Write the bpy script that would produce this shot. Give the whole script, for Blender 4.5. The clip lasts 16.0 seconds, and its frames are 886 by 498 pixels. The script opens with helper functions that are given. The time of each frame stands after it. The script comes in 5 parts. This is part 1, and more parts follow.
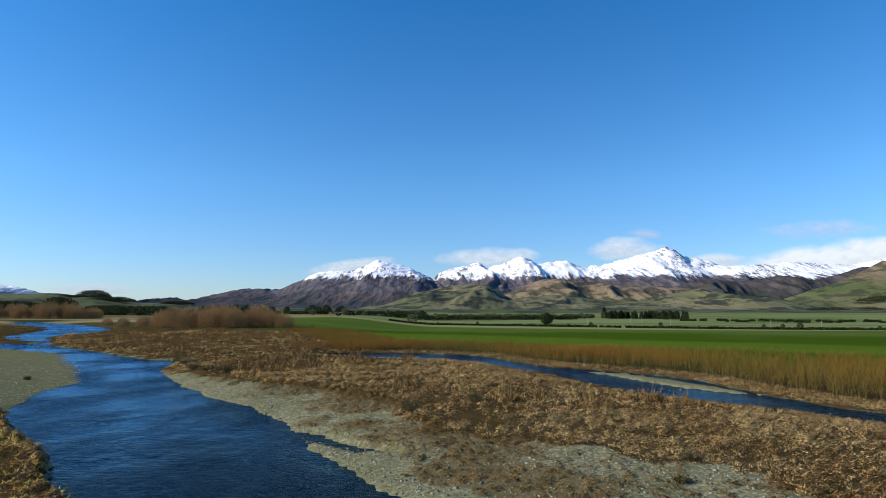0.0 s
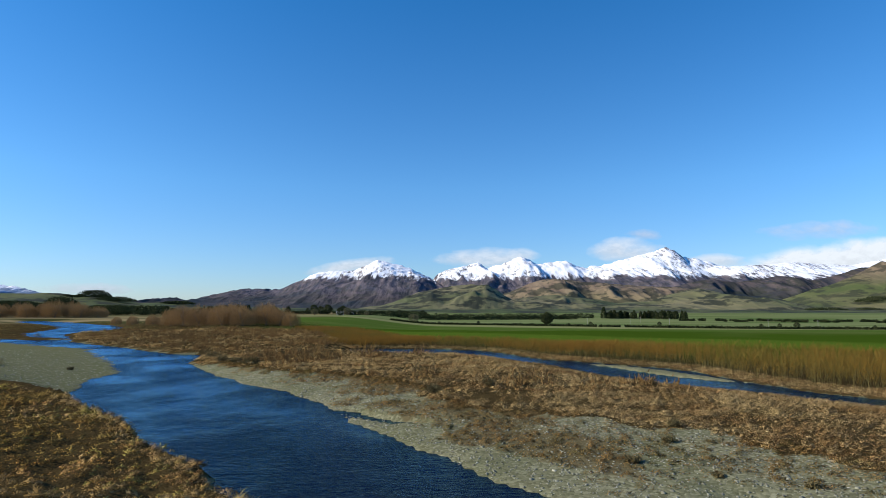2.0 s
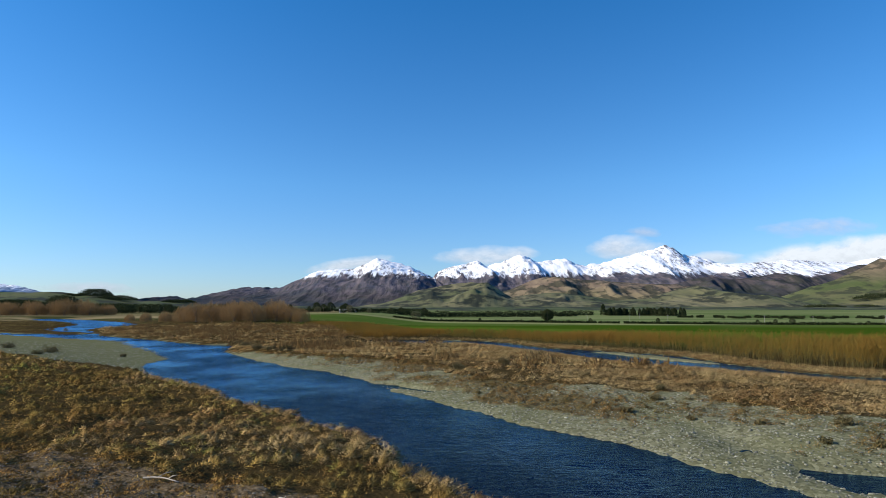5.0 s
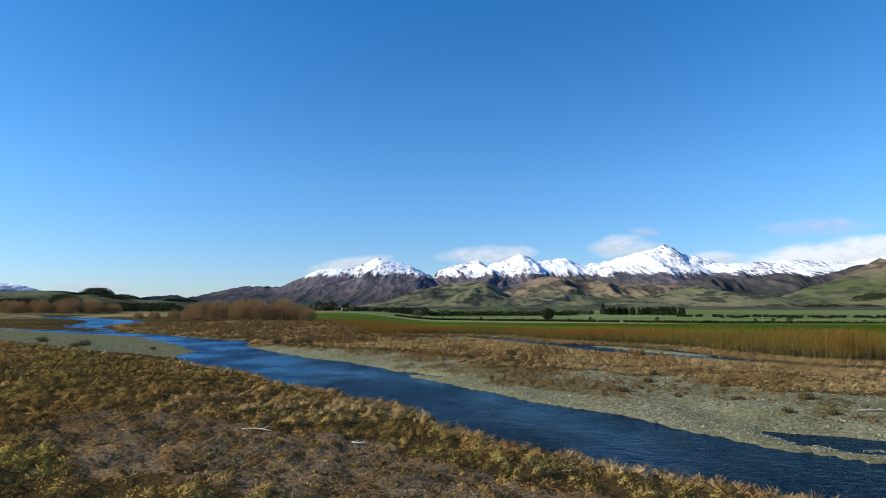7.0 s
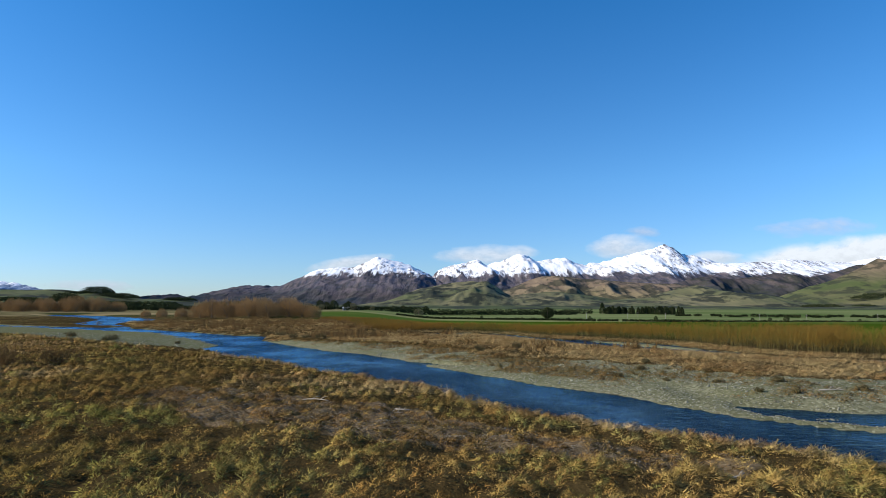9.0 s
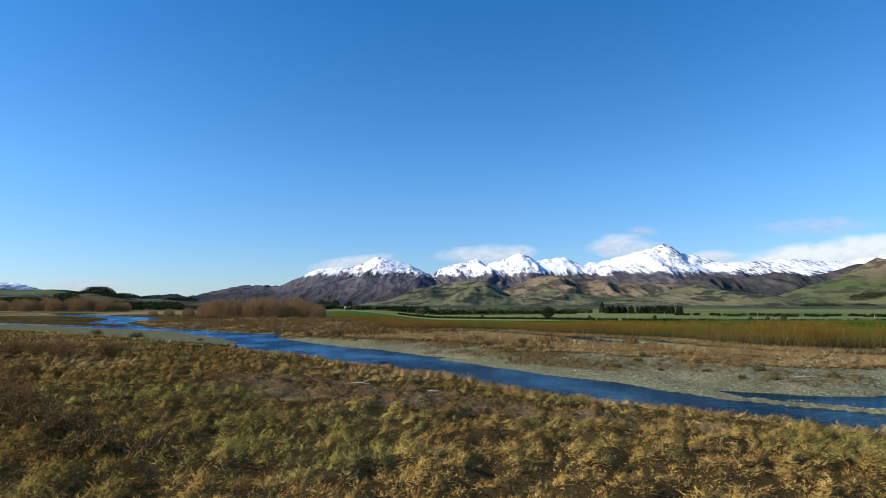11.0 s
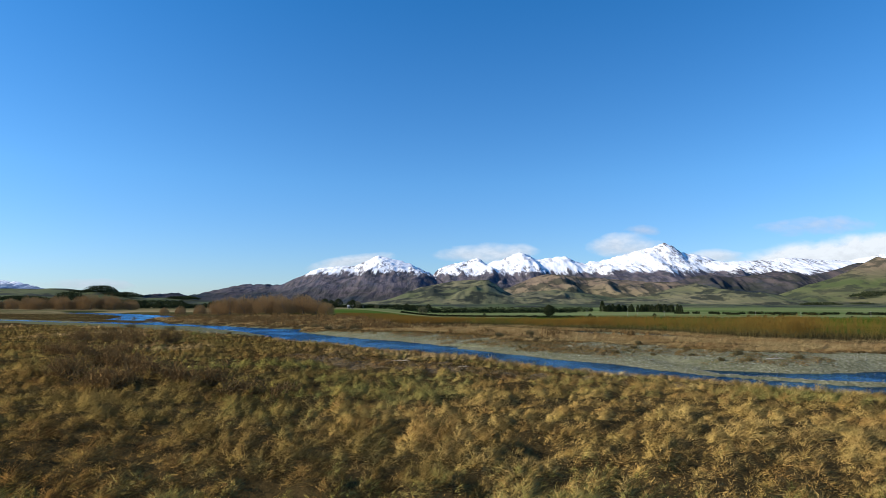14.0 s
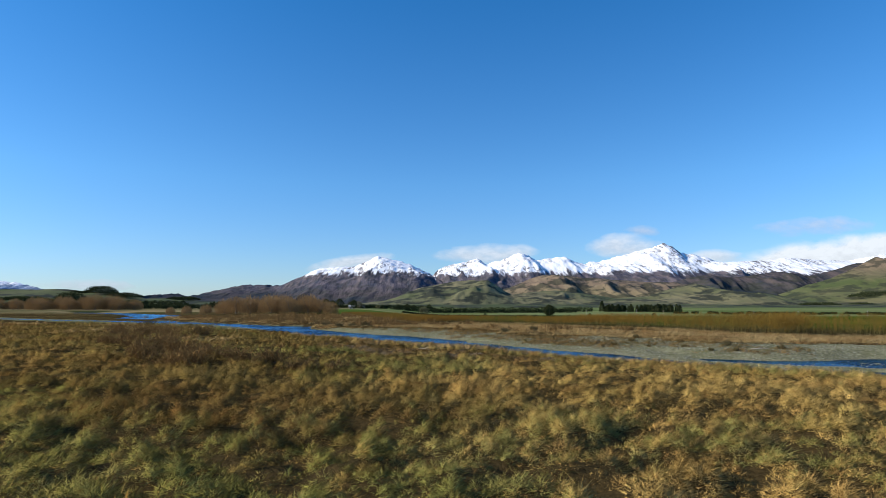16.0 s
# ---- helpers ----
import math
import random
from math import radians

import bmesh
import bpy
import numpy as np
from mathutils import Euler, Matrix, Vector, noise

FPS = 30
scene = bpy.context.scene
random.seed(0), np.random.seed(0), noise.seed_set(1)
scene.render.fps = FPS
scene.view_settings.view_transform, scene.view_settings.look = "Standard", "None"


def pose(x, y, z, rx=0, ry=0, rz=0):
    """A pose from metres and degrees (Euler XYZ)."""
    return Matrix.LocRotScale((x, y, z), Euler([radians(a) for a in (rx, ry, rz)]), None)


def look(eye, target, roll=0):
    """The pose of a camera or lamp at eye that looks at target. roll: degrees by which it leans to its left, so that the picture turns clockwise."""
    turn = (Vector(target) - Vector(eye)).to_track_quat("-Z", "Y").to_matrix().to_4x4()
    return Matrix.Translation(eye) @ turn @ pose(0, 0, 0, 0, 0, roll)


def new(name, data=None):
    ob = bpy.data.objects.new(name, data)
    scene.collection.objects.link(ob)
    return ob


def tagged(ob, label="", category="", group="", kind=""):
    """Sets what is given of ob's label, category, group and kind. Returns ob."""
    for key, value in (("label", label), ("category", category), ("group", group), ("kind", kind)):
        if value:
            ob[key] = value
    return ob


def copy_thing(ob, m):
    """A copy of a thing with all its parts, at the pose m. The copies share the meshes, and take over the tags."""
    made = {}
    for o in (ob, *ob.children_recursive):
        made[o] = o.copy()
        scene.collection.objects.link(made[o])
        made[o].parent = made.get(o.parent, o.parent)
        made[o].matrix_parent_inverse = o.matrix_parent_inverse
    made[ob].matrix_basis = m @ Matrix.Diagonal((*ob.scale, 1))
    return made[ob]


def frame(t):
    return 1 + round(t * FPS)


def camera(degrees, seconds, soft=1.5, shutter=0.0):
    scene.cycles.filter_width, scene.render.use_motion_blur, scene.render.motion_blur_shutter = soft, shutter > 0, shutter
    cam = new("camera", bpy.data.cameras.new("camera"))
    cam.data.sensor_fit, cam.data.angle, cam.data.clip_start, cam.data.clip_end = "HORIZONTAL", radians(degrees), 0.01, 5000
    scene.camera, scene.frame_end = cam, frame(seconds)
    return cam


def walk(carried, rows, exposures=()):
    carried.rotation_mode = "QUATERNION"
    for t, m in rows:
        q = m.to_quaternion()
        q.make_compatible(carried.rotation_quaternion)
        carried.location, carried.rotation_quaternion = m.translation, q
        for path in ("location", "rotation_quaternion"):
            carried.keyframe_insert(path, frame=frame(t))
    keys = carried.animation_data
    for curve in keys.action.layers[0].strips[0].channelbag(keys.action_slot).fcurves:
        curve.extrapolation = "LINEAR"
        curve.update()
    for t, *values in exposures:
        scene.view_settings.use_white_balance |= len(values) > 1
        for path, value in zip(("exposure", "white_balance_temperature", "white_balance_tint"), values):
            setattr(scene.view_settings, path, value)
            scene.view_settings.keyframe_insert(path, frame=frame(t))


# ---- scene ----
cam = camera(73.0, 16.0, soft=0.75)
PATH = [
    (0, (5.320, 31.557, 5.988), (5.04, 131.05, 16.03), -0.00),
    (0.5, (4.963, 30.291, 5.880), (4.69, 129.78, 15.96), 0.04),
    (1, (4.614, 29.051, 5.764), (4.35, 128.54, 15.87), 0.05),
    (1.5, (4.273, 27.837, 5.640), (4.04, 127.32, 15.74), 0.06),
    (2, (3.938, 26.643, 5.511), (3.74, 126.13, 15.59), 0.04),
    (2.5, (3.609, 25.461, 5.380), (3.44, 124.96, 15.41), 0.03),
    (3, (3.283, 24.282, 5.248), (3.15, 123.78, 15.23), 0.00),
    (3.5, (2.957, 23.099, 5.120), (2.85, 122.61, 15.04), -0.02),
    (4, (2.630, 21.906, 4.998), (2.54, 121.42, 14.87), -0.05),
    (4.5, (2.301, 20.700, 4.885), (2.21, 120.22, 14.70), -0.07),
    (5, (1.973, 19.481, 4.780), (1.88, 119.00, 14.55), -0.09),
    (5.5, (1.648, 18.253, 4.680), (1.55, 117.78, 14.41), -0.09),
    (6, (1.331, 17.022, 4.582), (1.23, 116.55, 14.29), -0.08),
    (6.5, (1.023, 15.793, 4.484), (0.91, 115.32, 14.17), -0.06),
    (7, (0.725, 14.572, 4.385), (0.62, 114.10, 14.05), -0.02),
    (7.5, (0.434, 13.363, 4.287), (0.34, 112.90, 13.93), 0.01),
    (8, (0.146, 12.168, 4.196), (0.07, 111.70, 13.82), 0.04),
    (8.5, (-0.146, 10.988, 4.116), (-0.19, 110.53, 13.72), 0.06),
    (9, (-0.447, 9.821, 4.051), (-0.47, 109.36, 13.62), 0.07),
    (9.5, (-0.761, 8.665, 4.002), (-0.77, 108.21, 13.55), 0.06),
    (10, (-1.086, 7.519, 3.967), (-1.07, 107.06, 13.49), 0.04),
    (10.5, (-1.419, 6.381, 3.938), (-1.39, 105.93, 13.45), 0.02),
    (11, (-1.752, 5.251, 3.907), (-1.70, 104.80, 13.42), 0.00),
    (11.5, (-2.076, 4.129, 3.867), (-2.01, 103.68, 13.38), -0.01),
    (12, (-2.387, 3.016, 3.810), (-2.32, 102.56, 13.32), -0.02),
    (12.5, (-2.679, 1.913, 3.732), (-2.62, 101.46, 13.22), -0.01),
    (13, (-2.954, 0.818, 3.636), (-2.92, 100.37, 13.08), -0.01),
    (13.5, (-3.220, -0.267, 3.524), (-3.21, 99.29, 12.92), 0.01),
    (14, (-3.484, -1.345, 3.402), (-3.51, 98.22, 12.75), 0.01),
    (14.5, (-3.754, -2.418, 3.278), (-3.79, 97.15, 12.60), 0.01),
    (15, (-4.037, -3.492, 3.156), (-4.07, 96.07, 12.48), 0.01),
    (15.5, (-4.336, -4.572, 3.042), (-4.34, 94.99, 12.40), -0.01),
    (16, (-4.654, -5.660, 2.937), (-4.61, 93.89, 12.37), -0.03),
]
walk(cam, [(t, look(eye, target, roll)) for t, eye, target, roll in PATH], [(0, 0.3), (16, 0.3)])

# ---------------------------------------------------------------- light
SUN_AZ, SUN_EL = radians(-97), radians(28)      # azimuth from +Y, clockwise positive
world = bpy.data.worlds.new("winter_sky")
scene.world = world
world.use_nodes = True
wn = world.node_tree.nodes
sky = wn.new("ShaderNodeTexSky")
sky.sky_type, sky.sun_disc = "NISHITA", False
sky.sun_elevation, sky.sun_rotation = SUN_EL, SUN_AZ
sky.altitude, sky.air_density, sky.dust_density, sky.ozone_density = 400, 1.0, 0.32, 0.8
wn["Background"].inputs["Strength"].default_value = 0.144
# the vivid blue of a clear winter sky
tint = wn.new("ShaderNodeMix")
tint.data_type, tint.blend_type = "RGBA", "MULTIPLY"
tint.inputs[0].default_value = 1.0
up = wn.new("ShaderNodeSeparateXYZ")
world.node_tree.links.new(wn.new("ShaderNodeTexCoord").outputs["Generated"], up.inputs[0])
deepen = wn.new("ShaderNodeValToRGB")                # paler at the horizon, deeper overhead
deepen.color_ramp.elements[0].color = (0.43, 0.555, 0.84, 1.0)
deepen.color_ramp.elements[1].position, deepen.color_ramp.elements[1].color = 0.55, (0.22, 0.62, 1.0, 1.0)
middle = deepen.color_ramp.elements.new(0.2)
middle.color = (0.40, 0.68, 0.98, 1.0)
world.node_tree.links.new(up.outputs[2], deepen.inputs[0])
world.node_tree.links.new(deepen.outputs[0], tint.inputs[7])
vivid = wn.new("ShaderNodeHueSaturation")
vivid.inputs["Saturation"].default_value = 1.05
world.node_tree.links.new(sky.outputs[0], tint.inputs[6])
world.node_tree.links.new(tint.outputs[2], vivid.inputs["Color"])
world.node_tree.links.new(vivid.outputs[0], wn["Background"].inputs[0])
sun_data = bpy.data.lights.new("sun", "SUN")
sun_data.energy, sun_data.angle, sun_data.color = 5.0, radians(0.53), (1.0, 0.9, 0.74)
sun = new("sun", sun_data)
sun.matrix_world = look((math.sin(SUN_AZ) * math.cos(SUN_EL) * 100, math.cos(SUN_AZ) * math.cos(SUN_EL) * 100,
                         math.sin(SUN_EL) * 100), (0, 0, 0))

# ---------------------------------------------------------------- numeric helpers
WL = -1.25                                       # level of the river
rng = np.random.default_rng(7)


def vnoise(x, y, seed=0):
    """Smooth lattice noise, 0 to 1."""
    xi, yi = np.floor(x).astype(np.int64), np.floor(y).astype(np.int64)
    fx, fy = x - xi, y - yi
    fx, fy = fx * fx * fx * (fx * (fx * 6 - 15) + 10), fy * fy * fy * (fy * (fy * 6 - 15) + 10)

    def h(a, b):
        n = (a * 374761393 + b * 668265263 + seed * 974634777) & 0x7FFFFFFF
        n = ((n ^ (n >> 13)) * 1274126177) & 0x7FFFFFFF
        return ((n ^ (n >> 16)) & 0xFFFFFF) / 0xFFFFFF

    return (h(xi, yi) * (1 - fx) + h(xi + 1, yi) * fx) * (1 - fy) + (h(xi, yi + 1) * (1 - fx) + h(xi + 1, yi + 1) * fx) * fy


def fbm(x, y, octaves=4, seed=0, gain=0.5):
    total, amp, norm = 0.0, 1.0, 0.0
    for o in range(octaves):
        total = total + amp * vnoise(x * 2 ** o + 17.3 * o, y * 2 ** o - 9.1 * o, seed + o)
        norm += amp
        amp *= gain
    return total / norm


def ridged(x, y, octaves=4, seed=0):
    total, amp, norm = 0.0, 1.0, 0.0
    for o in range(octaves):
        total = total + amp * (1 - np.abs(2 * vnoise(x * 2 ** o + 5.7 * o, y * 2 ** o + 3.3 * o, seed + o) - 1))
        norm += amp
        amp *= 0.5
    return total / norm


def smooth(a, b, v):
    s = np.clip((np.asarray(v, float) - a) / (b - a), 0, 1)
    return s * s * (3 - 2 * s)


def curve(points, steps=6):
    """A rounded line through the points (Catmull-Rom)."""
    p = np.array(points, float)
    p = np.vstack([2 * p[0] - p[1], p, 2 * p[-1] - p[-2]])
    s = np.linspace(0, 1, steps, endpoint=False)[:, None]
    out = []
    for a, b, c, d in zip(p[:-3], p[1:-2], p[2:-1], p[3:]):
        out.append(0.5 * (2 * b + (c - a) * s + (2 * a - 5 * b + 4 * c - d) * s ** 2 + (3 * b - a - 3 * c + d) * s ** 3))
    return np.vstack(out + [p[-2][None]])


def dist(x, y, line):
    """Distance of points from an open line."""
    best = np.full(x.shape, 1e9)
    for (ax, ay), (bx, by) in zip(line[:-1], line[1:]):
        dx, dy = bx - ax, by - ay
        k = np.clip(((x - ax) * dx + (y - ay) * dy) / max(dx * dx + dy * dy, 1e-9), 0, 1)
        np.minimum(best, (x - ax - k * dx) ** 2 + (y - ay - k * dy) ** 2, out=best)
    return np.sqrt(best)


def inside(x, y, ring):
    hit = np.zeros(x.shape, bool)
    for (ax, ay), (bx, by) in zip(ring, np.roll(ring, -1, 0)):
        if ay != by:
            hit ^= ((ay > y) != (by > y)) & (x < (bx - ax) * (y - ay) / (by - ay) + ax)
    return hit


def ring_dist(x, y, ring):
    return dist(x, y, np.vstack([ring, ring[:1]]))


# ---------------------------------------------------------------- plan of the valley floor
FAR_SHORE = curve([(-260, 276), (-150, 199), (-95, 163.5), (-80, 161), (-74.4, 153), (-63, 142.6), (-50.3, 131.3), (-38, 119.3),
                   (-31.2, 116.3), (-29.4, 106.6), (-27, 101.3), (-22, 93), (-15.1, 83.4), (-9.5, 77), (-5.5, 71.5), (-3.6, 67.8),
                   (-2.5, 65.2), (-1, 62.6), (1.1, 59.4), (3.6, 55.3), (5.3, 52.2), (7.2, 49.3), (9.6, 46.8), (11.6, 43.3),
                   (12.8, 40.6), (14.3, 38), (16.2, 36), (25, 28), (50, 6), (90, -30)])
NEAR_SHORE = curve([(-260, 271), (-150, 194), (-93, 156.5), (-71, 141.5), (-57.6, 132), (-52.5, 124), (-40, 107), (-34.3, 97.4),
                    (-31, 92), (-30, 85), (-27.5, 79), (-24.5, 73), (-22.6, 70), (-17.7, 65.2), (-14, 61.4), (-11.8, 58), (-9.8, 55.3),
                    (-6.5, 52.3), (-3.9, 48.7), (-1.5, 46), (0.2, 43.2), (0.8, 40.8), (2.9, 37.9), (4.5, 36.1), (5.8, 34.6), (7.2, 33.3),
                    (8.8, 32.3), (10, 31), (11.2, 29.8), (12.8, 28.2), (15.6, 26.5), (24, 18), (48, -3), (88, -36)])
GRAVEL_TOP = curve([(-95, 165.5), (-73.4, 154.6), (-49.6, 132.8), (-37.4, 120.6), (-30.2, 117.4), (-28.2, 107), (-26.2, 104),
                    (-23, 99.5), (-16, 91.5), (-8.9, 85.2), (-4.2, 81.6), (1.9, 74.4), (3.9, 69), (5.4, 65), (10.5, 62), (14, 60),
                    (18, 56.6), (20, 52.6), (22.5, 50), (26, 48.6), (34, 47), (50, 40), (75, 22), (110, -5)])
MEADOW_EDGE = curve([(-22.6, 70), (-29.2, 73.9), (-37.4, 78.5), (-50, 88), (-66, 100), (-105, 125), (-190, 170)])
SIDE_NEAR = curve([(-14, 127.5), (-1.8, 120), (7.9, 116.4), (16.5, 101.4), (21.3, 86.8), (26.1, 80.1), (30.1, 75.4), (34, 69.5),
                   (45, 60), (80, 30), (120, -5)])
SIDE_FAR = curve([(-12, 131), (-7.6, 132.5), (9.1, 127), (17.2, 110), (22, 105), (30, 96), (31.6, 88), (33.4, 80), (36.4, 74), (40, 71),
                  (49, 69), (62, 60), (90, 35), (128, 0)])
SIDE_BAR = curve([(21.4, 102.7), (25.3, 100.4), (28.6, 94.8), (31, 87), (31.5, 83.3), (26.8, 87.6), (24, 95.8)])
RUST_MAT = curve([(4.9, 61.6), (8.6, 60.2), (11.4, 56.3), (11.5, 51.6), (8.6, 52.2), (6.3, 55), (3.2, 59.4), (-0.2, 64.6), (-4.6, 70.6), (-3.4, 72.2), (0.8, 67.4)])
BACKWATER = curve([(-4.6, 69), (-1, 66.2), (1.5, 63.6), (3.6, 61.2), (1.2, 62.4), (-2.2, 65.4), (-4.4, 67.4)])
SHALLOWS = curve([(14.2, 44.6), (17.2, 43.7), (20.5, 42.2), (25, 42.6), (32, 43), (48, 37), (70, 14), (34, 26), (22, 33.5), (17, 36.4), (14.4, 38.6), (13.2, 41.5)])
THATCH = curve([(-16, 40.3), (-12.4, 41.5), (-8, 39.8), (-2.7, 37.6), (1.2, 34.6), (4.4, 31.4), (9.4, 27.6), (8, 25.4), (3.6, 26.4),
                (-0.6, 27.6), (-5.8, 28.8), (-10.5, 31.6), (-14.5, 35)])
UPPER_WATER = curve([(-76, 157), (-84, 170), (-98, 190), (-102, 215), (-128, 270), (-215, 366), (-232, 354), (-150, 264),
                     (-122, 215), (-114, 194), (-98, 174)])
RIVER = np.vstack([NEAR_SHORE, FAR_SHORE[::-1]])
GRAVEL = np.vstack([FAR_SHORE[np.argmin(np.hypot(FAR_SHORE[:, 0] + 95, FAR_SHORE[:, 1] - 163.5)):], GRAVEL_TOP[::-1]])
k1 = np.argmin(np.hypot(NEAR_SHORE[:, 0] + 22.6, NEAR_SHORE[:, 1] - 70.0))
BAR_SHORE = NEAR_SHORE[:k1]
BAR = np.vstack([BAR_SHORE, MEADOW_EDGE])
FAR_SIDE = np.vstack([FAR_SHORE, [(400, -30), (400, 480), (-330, 480), (-330, 300)]])
SIDE = np.vstack([SIDE_NEAR, SIDE_FAR[::-1]])
MEADOW = np.vstack([MEADOW_EDGE[::-1], NEAR_SHORE[k1:], [(85, -80), (-300, -80)]])
BROWN = np.vstack([GRAVEL_TOP, SIDE_NEAR[::-1], [(-12, 131), (-30, 200), (-90, 210), (-105, 190)]])


def far_drop(x, y):
    """The farmland beyond the thicket lies a few metres lower, on the far bank."""
    return -6 * smooth(140, 420, y) * (1 - 0.7 * smooth(550, 1000, y)) * smooth(-80, 0, x)


def ground_at(x, y):
    """Height and the shares of gravel, straw mat, rust mat and pasture at plan points."""
    x, y = np.asarray(x, float), np.asarray(y, float)
    wob = 1.1 * (fbm(x * 0.35, y * 0.35, 3, 3) - 0.5)
    wobx, woby = x + wob, y + 1.1 * (fbm(x * 0.35 + 40, y * 0.35, 3, 4) - 0.5)
    near = (np.abs(x) < 330) & (y < 480)
    z = 0.3 * (fbm(x * 0.06, y * 0.06, 2, 1) - 0.5) + 0.22 * (fbm(x * 0.55, y * 0.55, 2, 2) - 0.5)
    z = z * (1 - smooth(200, 500, y)) + far_drop(x, y)
    gravel, rust, thatch, pasture = (np.zeros(x.shape) for _ in range(4))
    pasture += smooth(-0.2, 0.2, (x + 30) / (y + 1) + 0.12) * smooth(120, 160, y + 1.3 * (x - 10)) + smooth(260, 330, y)
    i = np.where(near)[0]
    X, Y = wobx[i], woby[i]
    dn, df = dist(X, Y, NEAR_SHORE), dist(X, Y, FAR_SHORE)
    zi, gi, ri, ti = z[i], gravel[i], rust[i], thatch[i]
    meadow = inside(X, Y, MEADOW)
    zi = np.where(meadow, np.minimum(zi - 0.62 * (1 - smooth(0.5, 13, dn)), WL - 0.05 + 2.4 * dn), zi)
    over, west = inside(X, Y, FAR_SIDE), smooth(60, 110, -X)
    hump = 0.5 * (fbm(x[i] * 1.5, y[i] * 1.5, 2, 63) - 0.5) * (1 - 0.6 * smooth(45, 70, Y))
    zi = np.where(meadow & (dn > 1.2), zi + hump, zi)
    zi = np.where(over, zi - (0.4 + 0.35 * smooth(85, 112, Y)) * (1 - smooth(150 + 180 * west, 205 + 180 * west, Y)), zi)
    g = inside(X, Y, GRAVEL)
    dg = dist(X, Y, GRAVEL_TOP)
    rise = (df / (df + dg + 1e-6)) ** 0.85
    relief = 0.16 * (fbm(X * 0.3, Y * 0.3, 3, 6) - 0.5)
    zi = np.where(g, WL + 0.03 + (zi - WL) * rise + relief * smooth(0, 2.5, df), zi)
    gi = np.where(g, smooth(0.0, 1.6, dg + 2.4 * (fbm(X * 0.5, Y * 0.5, 3, 8) - 0.62)) * smooth(1.6, 3.6, df + dg), gi)
    b = inside(X, Y, BAR)
    dm = dist(X, Y, MEADOW_EDGE)
    zi = np.where(b, WL + 0.02 + (zi - WL) * smooth(0, 1.3, dn / (dn + dm + 1e-6)), zi)
    gi = np.where(b, smooth(0.0, 3.0, dm + 4 * (fbm(X * 0.3, Y * 0.3, 3, 9) - 0.55)), gi)
    r = inside(X, Y, RUST_MAT)
    ri = smooth(-0.3, 1.1, np.where(r, 1.0, -1.0) * ring_dist(X, Y, RUST_MAT) + 4.5 * (fbm(X * 0.4, Y * 0.4, 3, 13) - 0.5)) * g
    spreading = smooth(2.2, 4.6, df + 3.0 * (fbm(X * 0.35, Y * 0.35, 3, 15) - 0.5)) * (1 - smooth(7, 13, X)) * smooth(0.36, 0.52, fbm(X * 0.22, Y * 0.5, 3, 16))
    ri = np.maximum(ri, 0.85 * spreading * g)
    t = inside(X, Y, THATCH)
    ti = np.where(t, smooth(0.0, 1.5, ring_dist(X, Y, THATCH) + 1.5 * (fbm(X * 0.6, Y * 0.6, 3, 10) - 0.5)), ti)
    s = inside(X, Y, SHALLOWS)
    ds = ring_dist(X, Y, SHALLOWS)
    zi = np.where(s, zi + (WL - 0.09 + 0.34 * (fbm(X * 0.9, Y * 1.3, 3, 12) - 0.5) - zi) * smooth(0, 2.4, ds), zi)
    spit = g & (X > 12.5) & ~s
    zi = np.where(spit, zi + (np.minimum(zi, WL - 0.07 + 0.26 * (fbm(X * 1.1, Y * 1.1, 3, 14) - 0.5)) - zi) * smooth(12.5, 15.5, X) * (1 - smooth(3.5, 6.5, df)), zi)
    w = inside(X, Y, BACKWATER)
    zi = np.where(w, WL - 0.02 - 0.5 * np.minimum(ring_dist(X, Y, BACKWATER), 0.6), zi)
    gi = np.where(w, 1.0, gi)
    w = inside(X, Y, RIVER)
    zi = np.where(w, WL - 0.06 - 0.28 * np.minimum(np.minimum(dn, df), 4.0), zi)
    gi = np.where(w, 1.0, gi)
    dsn = np.minimum(dist(X, Y, SIDE_NEAR), dist(X, Y, SIDE_FAR))
    w = inside(X, Y, SIDE)
    zi = np.where(w, WL - 0.05 - 0.3 * np.minimum(dsn, 3.0), np.minimum(zi, WL + 0.1 + 0.085 * dsn + 0.8 * np.maximum(dsn - 11, 0) + 1.5 * meadow + 0.5 * (gi > 0.5)))
    zi = np.where(w & inside(X, Y, SIDE_BAR), WL + 0.03 + 0.08 * np.minimum(ring_dist(X, Y, SIDE_BAR), 2.0), zi)
    gi = np.where(w, 1.0, gi)
    w = inside(X, Y, UPPER_WATER)
    du = ring_dist(X, Y, UPPER_WATER)
    zi = np.where(w, WL - 0.1 - 0.1 * np.minimum(du, 4.0), np.minimum(zi, WL + 0.1 + 0.25 * du))
    z[i], gravel[i], rust[i], thatch[i] = zi, gi, ri, ti
    return z, gravel, rust, thatch, np.clip(pasture, 0, 1)


